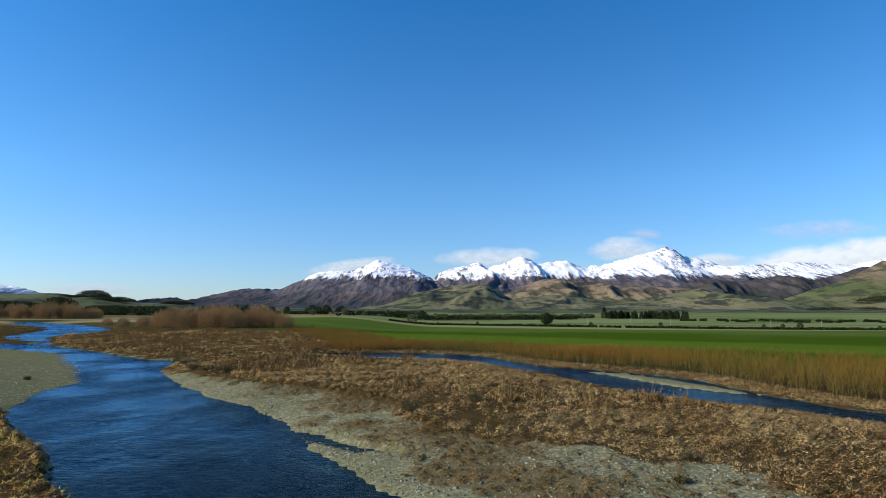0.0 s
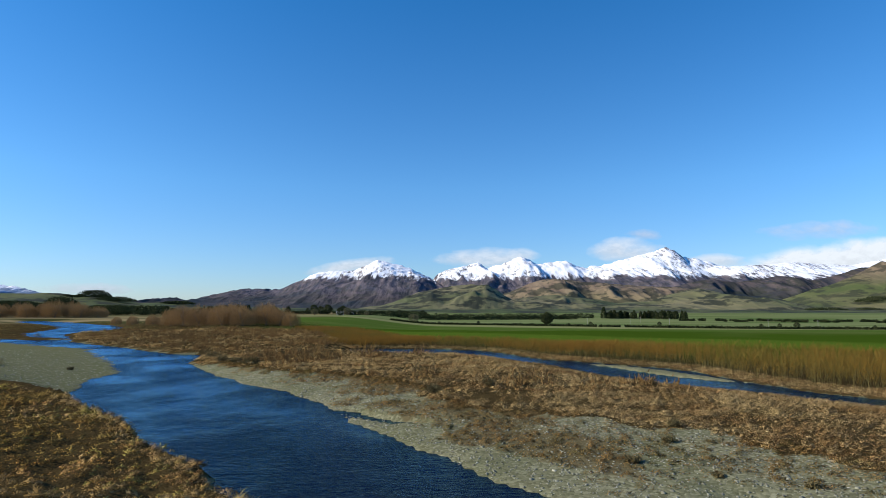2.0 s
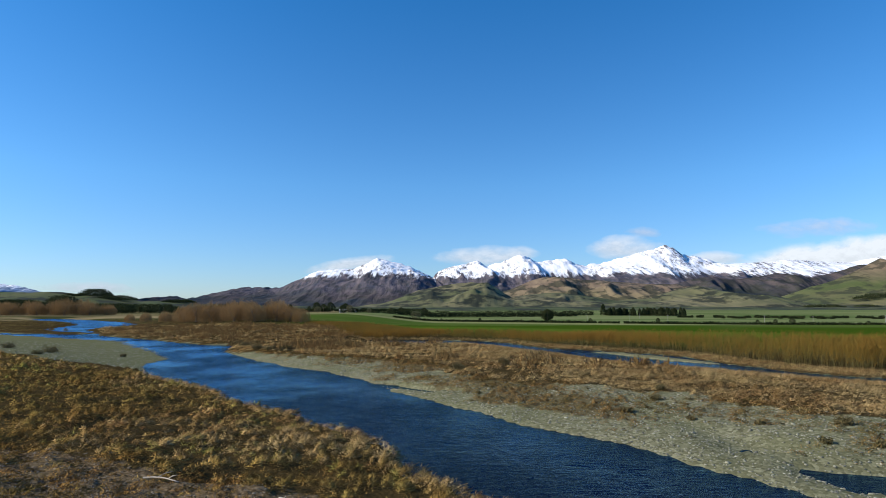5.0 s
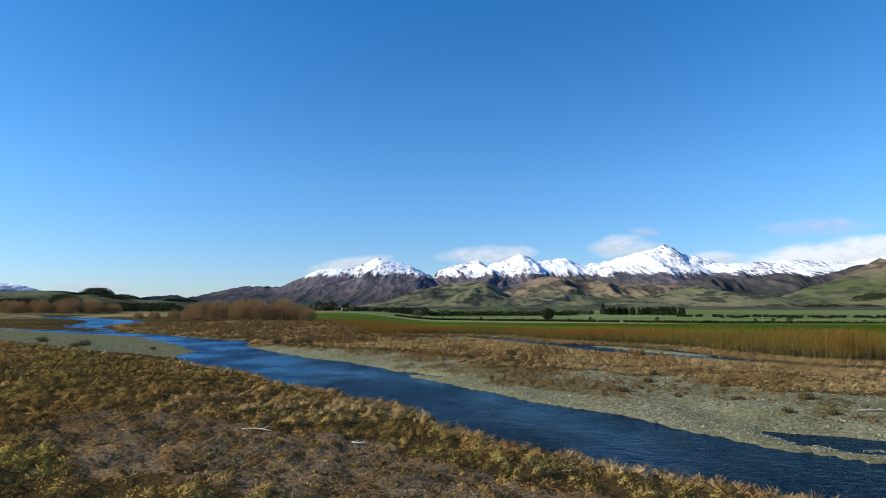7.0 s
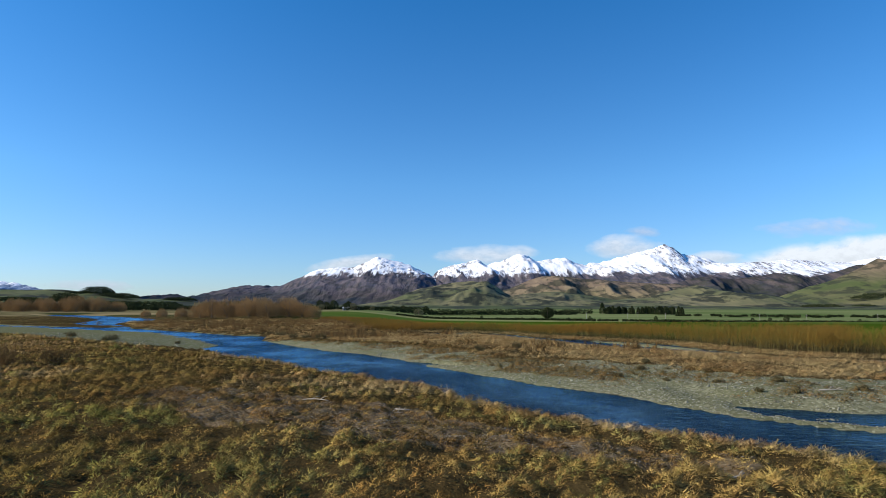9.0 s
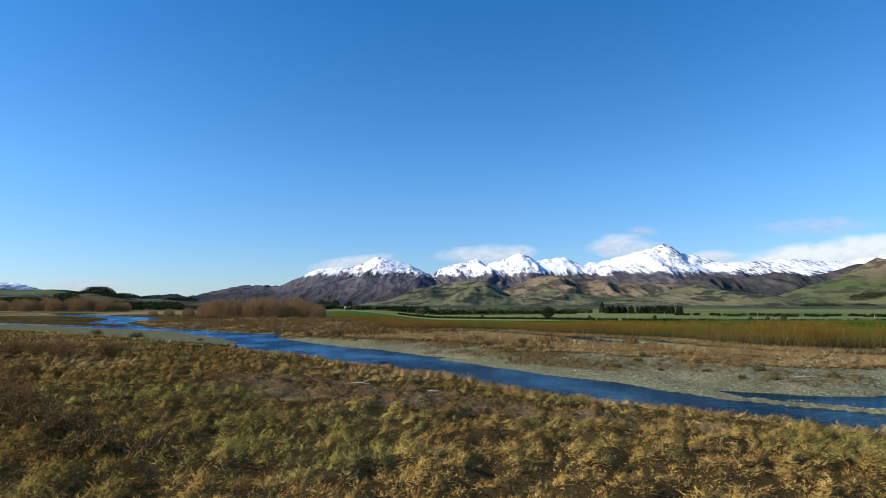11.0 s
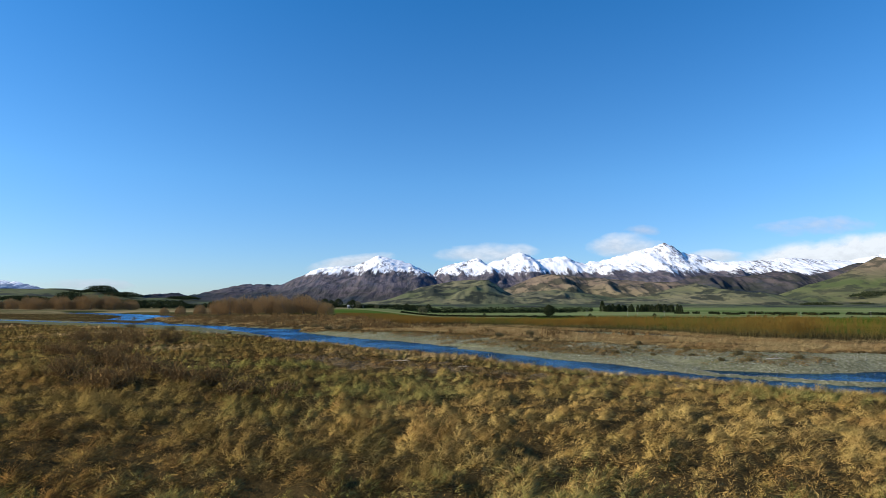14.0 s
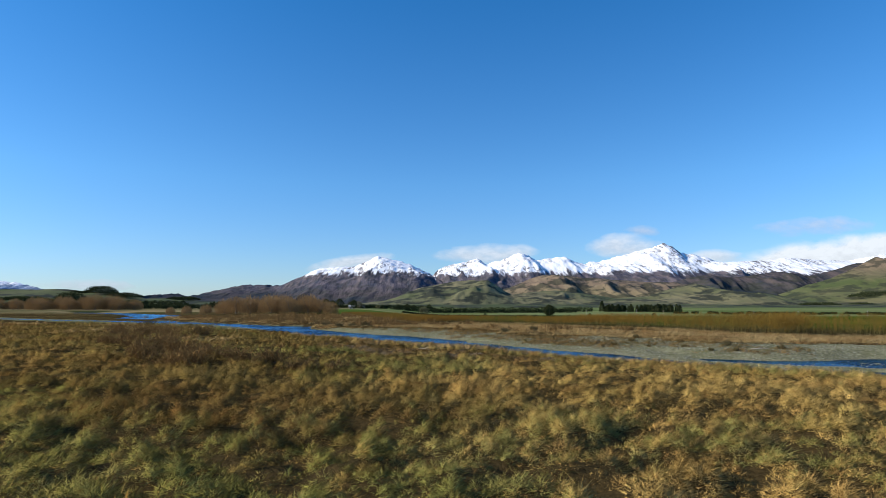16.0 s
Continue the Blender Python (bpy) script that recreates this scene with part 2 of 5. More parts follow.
# ---------------------------------------------------------------- mesh helpers
def mesh_np(name, verts, faces, material=None, smoothed=False):
    """A mesh from arrays of corners and of equal-sided faces."""
    verts, faces = np.asarray(verts, np.float32), np.asarray(faces, np.int32)
    me = bpy.data.meshes.new(name)
    me.vertices.add(len(verts))
    me.vertices.foreach_set("co", verts.ravel())
    n, k = faces.shape
    me.loops.add(n * k)
    me.loops.foreach_set("vertex_index", faces.ravel())
    me.polygons.add(n)
    me.polygons.foreach_set("loop_start", np.arange(0, n * k, k, dtype=np.int32))
    me.polygons.foreach_set("loop_total", np.full(n, k, dtype=np.int32))
    me.polygons.foreach_set("use_smooth", np.full(n, smoothed))
    me.update(calc_edges=True)
    me.validate()
    if material:
        me.materials.append(material)
    return me


def share(me, name, values):
    me.attributes.new(name, "FLOAT", "POINT").data.foreach_set("value", np.asarray(values, np.float32))


def part(name, me, parent, label=""):
    ob = new(name, me)
    ob.parent = parent
    if label:
        ob["label"] = label
    return ob


def from_bm(name, bm, material, smoothed=True):
    me = bpy.data.meshes.new(name)
    bm.to_mesh(me)
    bm.free()
    me.materials.append(material)
    for p in me.polygons:
        p.use_smooth = smoothed
    return me


def grid_faces(nx, ny):
    a = np.arange(nx * ny).reshape(ny, nx)
    return np.stack([a[:-1, :-1], a[:-1, 1:], a[1:, 1:], a[1:, :-1]], -1).reshape(-1, 4)


# ---------------------------------------------------------------- materials
class Nodes:
    """Short hand for building a node material."""

    def __init__(self, name):
        self.mat = bpy.data.materials.new(name)
        self.mat.use_nodes = True
        self.tree = self.mat.node_tree
        self.out = self.tree.nodes["Material Output"]
        self.bsdf = self.tree.nodes["Principled BSDF"]

    def node(self, kind, inputs=None, **props):
        n = self.tree.nodes.new("ShaderNode" + kind)
        for k, v in props.items():
            if k == "operation":
                n.operation = v
            elif k == "blend_type":
                n.blend_type = v
            elif k == "data_type":
                n.data_type = v
            elif k == "attribute_name":
                n.attribute_name = v
            elif k == "feature":
                n.feature = v
        for k, v in (inputs or {}).items():
            self.put(n.inputs[k], v)
        return n

    def put(self, socket, v):
        if isinstance(v, bpy.types.NodeSocket):
            self.tree.links.new(v, socket)
        else:
            socket.default_value = (*v, 1.0) if isinstance(v, tuple) and len(v) == 3 and socket.type == "RGBA" else v

    def position(self):
        return self.node("NewGeometry").outputs["Position"]

    def scaled(self, v, s):
        return self.node("VectorMath", {0: v, 1: s}, operation="MULTIPLY").outputs[0]

    def noise(self, vec, scale, detail=4.0, rough=0.55):
        return self.node("TexNoise", {"Vector": vec, "Scale": scale, "Detail": detail, "Roughness": rough}).outputs[0]

    def ramp(self, v, *stops):
        n = self.node("ValToRGB", {0: v})
        el = n.color_ramp.elements
        while len(el) < len(stops):
            el.new(0.5)
        for e, (p, c) in zip(el, stops):
            e.position = p
            e.color = (*c, 1.0) if isinstance(c, tuple) else (c, c, c, 1.0)
        return n.outputs[0]

    def mix(self, f, a, b, blend="MIX"):
        n = self.node("Mix", data_type="RGBA", blend_type=blend)
        self.put(n.inputs[0], f)
        self.put(n.inputs[6], a)
        self.put(n.inputs[7], b)
        return n.outputs[2]

    def math(self, op, a, b=0.0):
        return self.node("Math", {0: a, 1: b}, operation=op).outputs[0]

    def attr(self, name):
        return self.node("Attribute", attribute_name=name).outputs["Fac"]

    def bump(self, h, strength, distance):
        return self.node("Bump", {"Height": h, "Strength": strength, "Distance": distance}).outputs[0]


def ground_material():
    n = Nodes("valley_floor")
    p = n.position()
    fine, mid, big = n.noise(p, 9.0), n.noise(p, 1.3), n.noise(p, 0.16)
    cells = n.node("TexVoronoi", {"Vector": p, "Scale": 6.5})
    pebble = n.mix(0.32, n.ramp(cells.outputs["Color"], (0.1, (0.070, 0.067, 0.038)), (0.6, (0.180, 0.173, 0.104)), (0.95, (0.34, 0.33, 0.215))),
                   n.ramp(mid, (0.3, (0.13, 0.124, 0.064)), (0.7, (0.255, 0.245, 0.142))))
    moss = n.mix(n.math("MAXIMUM", n.ramp(big, (0.42, 0.0), (0.62, 0.5)), n.math("MULTIPLY", n.attr("moss"), n.ramp(mid, (0.3, 0.35), (0.6, 0.85)))), pebble, (0.10, 0.106, 0.05))
    soil = n.mix(mid, (0.03, 0.021, 0.009), n.mix(fine, (0.11, 0.076, 0.031), (0.05, 0.036, 0.015)))
    mat_rust = n.mix(fine, (0.06, 0.043, 0.020), (0.15, 0.108, 0.050))
    thatch = n.mix(n.ramp(mid, (0.42, 0.0), (0.6, 1.0)), n.mix(fine, (0.085, 0.056, 0.030), (0.23, 0.160, 0.085)), n.mix(0.75, moss, (0.15, 0.105, 0.058)))
    debris = n.node("TexVoronoi", {"Vector": n.scaled(p, (1.0, 1.4, 1.0)), "Scale": 11.0}).outputs["Color"]
    thatch = n.mix(0.6, thatch, n.ramp(debris, (0.15, (0.045, 0.030, 0.016)), (0.5, (0.135, 0.095, 0.052)), (0.85, (0.25, 0.19, 0.12))))
    xy = n.node("SeparateXYZ", {0: p})
    across = n.math("ADD", n.math("ADD", xy.outputs[1], n.math("MULTIPLY", xy.outputs[0], 0.57)), n.math("MULTIPLY", big, 8.0))
    crop = n.ramp(n.math("DIVIDE", across, 600.0), (0.0, (0.030, 0.058, 0.006)), (0.272, (0.034, 0.066, 0.006)), (0.284, (0.068, 0.115, 0.012)),
                  (0.322, (0.066, 0.108, 0.012)), (0.335, (0.040, 0.074, 0.007)), (0.405, (0.038, 0.072, 0.007)), (0.43, (0.058, 0.098, 0.016)),
                  (0.74, (0.066, 0.105, 0.02)), (0.77, (0.19, 0.20, 0.08)))
    strip = n.node("TexNoise", {"Vector": n.scaled(p, (0.004, 0.022, 0.0)), "Scale": 1.0, "Detail": 2.0}).outputs[0]
    sage = n.mix(n.ramp(strip, (0.40, 0.0), (0.5, 1.0)), (0.075, 0.115, 0.035), (0.155, 0.185, 0.075))
    field = n.mix(n.ramp(n.math("DIVIDE", across, 600.0), (0.82, 0.0), (0.85, 1.0)), crop, sage)
    field = n.mix(n.ramp(n.noise(p, 0.012, 3.0), (0.5, 0.0), (0.66, 0.35)), field, (0.14, 0.15, 0.05))
    dull = n.ramp(n.math("ADD", n.math("DIVIDE", xy.outputs[0], -260.0), n.noise(p, 0.008, 3.0)), (0.85, 0.0), (1.05, 1.0))
    flats = n.mix(n.ramp(n.noise(n.scaled(p, (0.4, 1.0, 1.0)), 0.022, 4.0), (0.42, 0.0), (0.54, 1.0)), (0.045, 0.050, 0.018), (0.235, 0.185, 0.095))
    field = n.mix(dull, field, flats)
    c = n.mix(n.attr("pasture"), soil, field)
    c = n.mix(n.ramp(n.math("ADD", n.attr("gravel"), n.math("MULTIPLY", n.math("SUBTRACT", fine, 0.5), 0.9)), (0.4, 0.0), (0.6, 1.0)), c, moss)
    c = n.mix(n.ramp(n.math("ADD", n.attr("thatch"), n.math("MULTIPLY", n.math("SUBTRACT", mid, 0.5), 0.8)), (0.4, 0.0), (0.62, 1.0)), c, thatch)
    c = n.mix(n.ramp(n.math("ADD", n.attr("rust"), n.math("MULTIPLY", n.math("SUBTRACT", mid, 0.5), 1.3)), (0.42, 0.0), (0.85, 0.65)), c, mat_rust)
    n.put(n.bsdf.inputs["Base Color"], c)
    n.put(n.bsdf.inputs["Roughness"], 0.92)
    n.put(n.bsdf.inputs["Specular IOR Level"], 0.0)
    h = n.math("ADD", n.math("MULTIPLY", cells.outputs["Distance"], -0.7), fine)
    n.put(n.bsdf.inputs["Normal"], n.bump(h, 0.55, 0.05))
    return n.mat


def water_material():
    n = Nodes("river_water")
    p = n.position()
    a = n.node("TexNoise", {"Vector": n.scaled(p, (0.75, 1.5, 1.0)), "Scale": 2.3, "Detail": 5.0, "Roughness": 0.65, "Distortion": 0.6}).outputs[0]
    b = n.noise(n.scaled(p, (0.9, 1.2, 1.0)), 0.35, 2.0)
    riffle = n.ramp(n.noise(n.scaled(p, (1.3, 0.8, 1.0)), 0.085, 4.0), (0.42, 0.3), (0.58, 1.0))
    wave = n.bump(n.math("MULTIPLY", n.math("ADD", a, b), riffle), 0.9, 0.22)
    deep = n.node("BsdfDiffuse", {"Color": n.mix(b, (0.0004, 0.0030, 0.018), (0.0007, 0.0052, 0.027))})
    gloss = n.node("BsdfGlossy", {"Color": (0.36, 0.69, 1.0), "Roughness": 0.1, "Normal": wave})
    share_of = n.node("Fresnel", {"IOR": 1.12, "Normal": wave})
    mirror = n.ramp(share_of.outputs[0], (0.15, 0.0), (0.23, 0.46), (0.5, 0.92))
    n.put(n.out.inputs["Surface"], n.node("MixShader", {0: mirror, 1: deep.outputs[0], 2: gloss.outputs[0]}).outputs[0])
    return n.mat


def blade_material(name, dry, green, dark, green_share=0.5, patch=0.12, clumps=False, rust=None, dome=False):
    """Grass and twigs: tones by patch, by clump and by blade, thin enough for light to come through."""
    n = Nodes(name)
    p = n.position()
    rnd = n.node("NewGeometry").outputs["Random Per Island"]
    jitter = n.math("SUBTRACT", rnd, 0.5)
    tone = n.math("ADD", n.noise(p, patch, 3.0), n.math("MULTIPLY", jitter, 0.2))
    tuft = n.noise(p, 1.1, 2.0)
    c = n.mix(n.ramp(tone, (green_share - 0.06, 0.0), (green_share + 0.10, 1.0)), dry, green)
    if rust:
        drift = n.math("ADD", n.noise(n.scaled(p, (0.7, 1.6, 1.0)), 0.17, 3.0), n.math("MULTIPLY", jitter, 0.14))
        c = n.mix(n.ramp(drift, (0.44, 0.0), (0.57, 0.9)), c, rust)
    if clumps:
        own = n.attr("clump")
        c = n.mix(n.ramp(own, (0.45, 0.0), (0.75, 0.6)), c, green)
        c = n.mix(n.ramp(own, (0.82, 0.0), (0.95, 0.6)), c, tuple(min(1, v * 1.3) for v in dry))
        tuft = n.math("ADD", n.math("MULTIPLY", tuft, 0.6), n.math("MULTIPLY", n.math("FRACT", n.math("MULTIPLY", own, 7.3)), 0.42))
    c = n.mix(n.ramp(n.math("ADD", tuft, n.math("MULTIPLY", jitter, 0.2)), (0.53, 0.0), (0.75, 0.8)), c, dark)
    c = n.mix(n.ramp(rnd, (0.85, 0.0), (1.0, 0.2)), c, tuple(min(1, v * 1.2) for v in dry))
    fibre = n.node("TexNoise", {"Vector": n.scaled(p, (1.0, 1.0, 0.55)), "Scale": 16.0, "Detail": 4.0, "Roughness": 0.7, "Distortion": 0.8}).outputs[0]
    c = n.mix(n.ramp(fibre, (0.46, 0.0), (0.66, 0.16)), c, dark)
    diffuse = n.node("BsdfDiffuse", {"Color": c})
    through_leaf = n.node("BsdfTranslucent", {"Color": c})
    if dome:                                         # a clump takes the light as one rounded mound
        lay = n.node("Attribute", attribute_name="lay").outputs["Vector"]
        own_side = n.scaled(n.node("NewGeometry").outputs["Normal"], (0.14, 0.14, 0.14))
        facing = n.node("VectorMath", {0: n.node("VectorMath", {0: lay, 1: own_side}, operation="ADD").outputs[0]}, operation="NORMALIZE").outputs[0]
        n.put(diffuse.inputs["Normal"], facing)
        n.put(through_leaf.inputs["Normal"], facing)
    mixed = n.node("MixShader", {0: 0.07 if dome else 0.16, 1: diffuse.outputs[0], 2: through_leaf.outputs[0]})
    n.put(n.out.inputs["Surface"], mixed.outputs[0])
    return n.mat


def bark_material(name, a, b, scale=6.0):
    n = Nodes(name)
    p = n.position()
    f = n.noise(n.scaled(p, (1.0, 1.0, 0.25)), scale, 5.0)
    n.put(n.bsdf.inputs["Base Color"], n.mix(f, a, b))
    n.put(n.bsdf.inputs["Roughness"], 0.9)
    n.put(n.bsdf.inputs["Normal"], n.bump(f, 0.5, 0.03))
    return n.mat


def stone_material(name, low, middle, high, top):
    n = Nodes(name)
    rnd = n.node("NewGeometry").outputs["Random Per Island"]
    f = n.noise(n.position(), 14.0, 3.0)
    c = n.ramp(rnd, (0.0, low), (0.45, middle), (0.97, high), (1.0, top))
    n.put(n.bsdf.inputs["Base Color"], n.mix(n.math("MULTIPLY", f, 0.35), c, (0.16, 0.15, 0.11)))
    n.put(n.bsdf.inputs["Roughness"], 0.8)
    return n.mat


def mountain_material(name, snow_at, rock_a, rock_b, turf_a, turf_b, turf_top, scrub=0.5, relief=14.0):
    """Rock, turf and scrub by height and patch, snow above its line."""
    n = Nodes(name)
    p = n.position()
    sep = n.node("SeparateXYZ", {0: p}).outputs[2]
    streak = n.noise(n.scaled(p, (2.0, 0.32, 0.6)), 0.016, 7.0, 0.62)
    big = n.noise(p, 0.0028, 5.0, 0.6)
    fine = n.noise(p, 0.03, 6.0, 0.7)
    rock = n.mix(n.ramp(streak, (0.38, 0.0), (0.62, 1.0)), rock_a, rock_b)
    turf = n.mix(n.ramp(big, (0.4, 0.0), (0.6, 1.0)), turf_a, turf_b)
    level = n.math("ADD", sep, n.math("MULTIPLY", n.math("SUBTRACT", big, 0.5), 90.0))
    k = n.math("DIVIDE", n.math("SUBTRACT", level, turf_top - 30.0), 60.0)
    c = n.mix(n.ramp(k, (0.0, 0.0), (1.0, 1.0)), turf, rock)
    c = n.mix(n.ramp(n.noise(n.scaled(p, (0.7, 0.6, 1.6)), 0.017, 6.0, 0.62), (0.48, 0.0), (0.55, scrub)), c, (0.032, 0.036, 0.026))
    snow_level = n.math("ADD", sep, n.math("ADD", n.math("MULTIPLY", n.math("SUBTRACT", n.noise(n.scaled(p, (1.5, 0.22, 0.3)), 0.018, 6.0, 0.6), 0.5), 190.0),
                                           n.math("MULTIPLY", n.math("SUBTRACT", big, 0.5), 70.0)))
    s = n.math("DIVIDE", n.math("SUBTRACT", snow_level, snow_at - 12.0), 24.0)
    up = n.node("SeparateXYZ", {0: n.node("NewGeometry").outputs["Normal"]}).outputs[2]
    s = n.math("MULTIPLY", n.ramp(s, (0.0, 0.0), (1.0, 1.0)), n.ramp(n.math("ADD", up, n.math("MULTIPLY", fine, 0.3)), (0.80, 0.0), (0.96, 1.0)))
    bare = n.noise(n.scaled(p, (1.5, 0.4, 0.9)), 0.026, 8.0, 0.7)
    s = n.math("MULTIPLY", s, n.math("SUBTRACT", 1.0, n.math("MULTIPLY", n.ramp(bare, (0.50, 0.0), (0.58, 0.9)), n.ramp(big, (0.44, 0.1), (0.58, 1.0)))))
    c = n.mix(s, c, (0.86, 0.88, 0.92))
    n.put(n.bsdf.inputs["Base Color"], c)
    n.put(n.bsdf.inputs["Roughness"], 0.9)
    n.put(n.bsdf.inputs["Specular IOR Level"], 0.05)
    n.put(n.bsdf.inputs["Normal"], n.bump(n.math("ADD", streak, n.math("MULTIPLY", fine, 0.4)), n.math("SUBTRACT", 0.9, n.math("MULTIPLY", s, 0.75)), relief))
    return n.mat


def plain_material(name, a, b, scale=3.0, rough=0.7, metal=0.0):
    n = Nodes(name)
    n.put(n.bsdf.inputs["Base Color"], n.mix(n.noise(n.position(), scale), a, b))
    n.put(n.bsdf.inputs["Roughness"], rough)
    n.put(n.bsdf.inputs["Metallic"], metal)
    return n.mat


def cloud_material(name, colour, strength, cover, thick=1.0, grain=0.0035):
    n = Nodes(name)
    u, v = n.attr("along"), n.attr("above")
    p = n.position()
    low = n.noise(n.scaled(p, (0.8, 1.0, 1.7)), grain, 3.0, 0.5)
    fine = n.noise(n.scaled(p, (0.7, 1.0, 1.5)), grain * 4.5, 6.0, 0.6)
    r = n.math("ADD", n.math("POWER", n.math("ABSOLUTE", u), 2.0), n.math("POWER", n.math("ABSOLUTE", v), 2.0))
    body = n.math("ADD", n.math("MULTIPLY", low, 1.5), n.math("MULTIPLY", fine, 0.55))
    a = n.math("SUBTRACT", n.math("ADD", body, cover), n.math("MULTIPLY", r, 1.25))
    a = n.math("MULTIPLY", n.ramp(a, (0.30, 0.0), (1.15, thick)), n.ramp(r, (0.55, 1.0), (1.0, 0.0)))
    # emission replaces sunlight on the cloud, with a darker tone painted toward its underside
    tone = n.mix(n.ramp(n.math("ADD", fine, n.math("MULTIPLY", v, 0.35)), (0.35, 0.0), (0.65, 1.0)), tuple(0.86 * c for c in colour), colour)
    glow = n.node("Emission", {"Color": tone, "Strength": strength})
    clear = n.node("BsdfTransparent")
    n.put(n.out.inputs["Surface"], n.node("MixShader", {0: a, 1: clear.outputs[0], 2: glow.outputs[0]}).outputs[0])
    return n.mat


GROUND = ground_material()
WATER = water_material()
# brown dead grass, its colour also darkened to stand in for shaded tussock sides
WEST_SHADE_GRASS = blade_material("west_shade_grass", (0.40, 0.285, 0.095), (0.27, 0.22, 0.065), (0.095, 0.064, 0.024), 0.5, clumps=True, rust=(0.25, 0.135, 0.045), dome=True)
MEADOW_GRASS = blade_material("meadow_grass", (0.74, 0.51, 0.17), (0.56, 0.415, 0.115), (0.26, 0.165, 0.055), 0.52, clumps=True, rust=(0.42, 0.225, 0.068), dome=True)
BANK_GRASS = blade_material("bank_grass", (0.65, 0.485, 0.235), (0.52, 0.385, 0.17), (0.27, 0.17, 0.070), 0.54, clumps=True, rust=(0.32, 0.17, 0.065), dome=True)
FLAT_GRASS = blade_material("flat_grass", (0.24, 0.19, 0.085), (0.13, 0.125, 0.050), (0.07, 0.068, 0.030), 0.5, 0.05, dome=True)
FRESH_GRASS = blade_material("fresh_grass", (0.52, 0.42, 0.14), (0.31, 0.315, 0.082), (0.15, 0.15, 0.042), 0.48, clumps=True, dome=True)
UNDER_GRASS = blade_material("under_grass", (0.46, 0.295, 0.095), (0.30, 0.21, 0.062), (0.14, 0.088, 0.03), 0.5, dome=True)
SHRUB_TWIGS = blade_material("shrub_twigs", (0.22, 0.13, 0.05), (0.14, 0.095, 0.04), (0.08, 0.05, 0.022), 0.55)
SCRUB_MAT = blade_material("scrub_mat", (0.29, 0.17, 0.06), (0.17, 0.135, 0.045), (0.06, 0.038, 0.018), 0.5, 0.5, dome=True)
BUSH_LEAF = blade_material("bush_leaf", (0.16, 0.125, 0.06), (0.11, 0.095, 0.042), (0.07, 0.06, 0.028), 0.5)
WILLOW_TWIGS = blade_material("willow_twigs", (0.33, 0.205, 0.09), (0.25, 0.16, 0.075), (0.17, 0.105, 0.05), 0.52)
THICKET_TWIGS = blade_material("thicket_twigs", (0.225, 0.122, 0.026), (0.155, 0.118, 0.028), (0.12, 0.088, 0.026), 0.52, 0.06)
THICKET_STEMS = blade_material("thicket_stems", (0.16, 0.135, 0.052), (0.12, 0.105, 0.036), (0.08, 0.065, 0.028), 0.55)
DARK_LEAF = blade_material("dark_leaf", (0.05, 0.06, 0.026), (0.034, 0.045, 0.02), (0.024, 0.03, 0.015), 0.5)
PALE_LEAF = blade_material("pale_leaf", (0.16, 0.14, 0.08), (0.12, 0.12, 0.06), (0.08, 0.08, 0.04), 0.5)
BARK = bark_material("willow_bark", (0.10, 0.075, 0.05), (0.22, 0.17, 0.12))
DRIFT = bark_material("bleached_wood", (0.26, 0.22, 0.17), (0.46, 0.41, 0.33), 10.0)
STONE = stone_material("river_cobble", (0.085, 0.083, 0.064), (0.18, 0.174, 0.118), (0.30, 0.29, 0.205), (0.42, 0.41, 0.33))
FLOOD_STONE = stone_material("flood_stone", (0.075, 0.056, 0.035), (0.15, 0.118, 0.076), (0.24, 0.198, 0.135), (0.36, 0.31, 0.23))

# ---------------------------------------------------------------- valley floor, one sheet to the horizon
def spread(lo, hi, step, end_lo, end_hi, grow):
    core = np.arange(lo, hi, step)
    up, v, s = [], hi, step
    while v < end_hi:
        up.append(v)
        s *= grow
        v += s
    down, v, s = [], lo, step
    while v > end_lo:
        s *= grow
        v -= s
        down.append(v)
    return np.r_[down[::-1], core, up, end_hi]


gx = spread(-38, 40, 0.55, -5000, 5000, 1.042)
gy = spread(2, 74, 0.55, -500, 4990, 1.05)
GX, GY = np.meshgrid(gx, gy)
gz, g_gravel, g_rust, g_thatch, g_pasture = ground_at(GX.ravel(), GY.ravel())
ground_mesh = mesh_np("ground", np.stack([GX.ravel(), GY.ravel(), gz], 1), grid_faces(len(gx), len(gy)), GROUND, True)
for key, val in (("gravel", g_gravel), ("rust", g_rust), ("thatch", g_thatch), ("pasture", g_pasture),
                 ("moss", inside(GX.ravel(), GY.ravel(), BAR).astype(float))):
    share(ground_mesh, key, val)
tagged(new("ground", ground_mesh), "valley floor of straw turf, grey river gravel and green pasture", "ground", kind="structure")

wx, wy = np.linspace(-400, 140, 60), np.linspace(-60, 470, 60)
WX, WY = np.meshgrid(wx, wy)
wf = grid_faces(60, 60)
wf = wf[(WY.ravel()[wf].max(1) < 178) | (WX.ravel()[wf].max(1) < -70)]
water_mesh = mesh_np("water", np.stack([WX.ravel(), WY.ravel(), np.full(WX.size, WL)], 1), wf, WATER, True)
tagged(new("water", water_mesh), "dark blue rippled shallow river with braided side channels", "river", kind="structure")


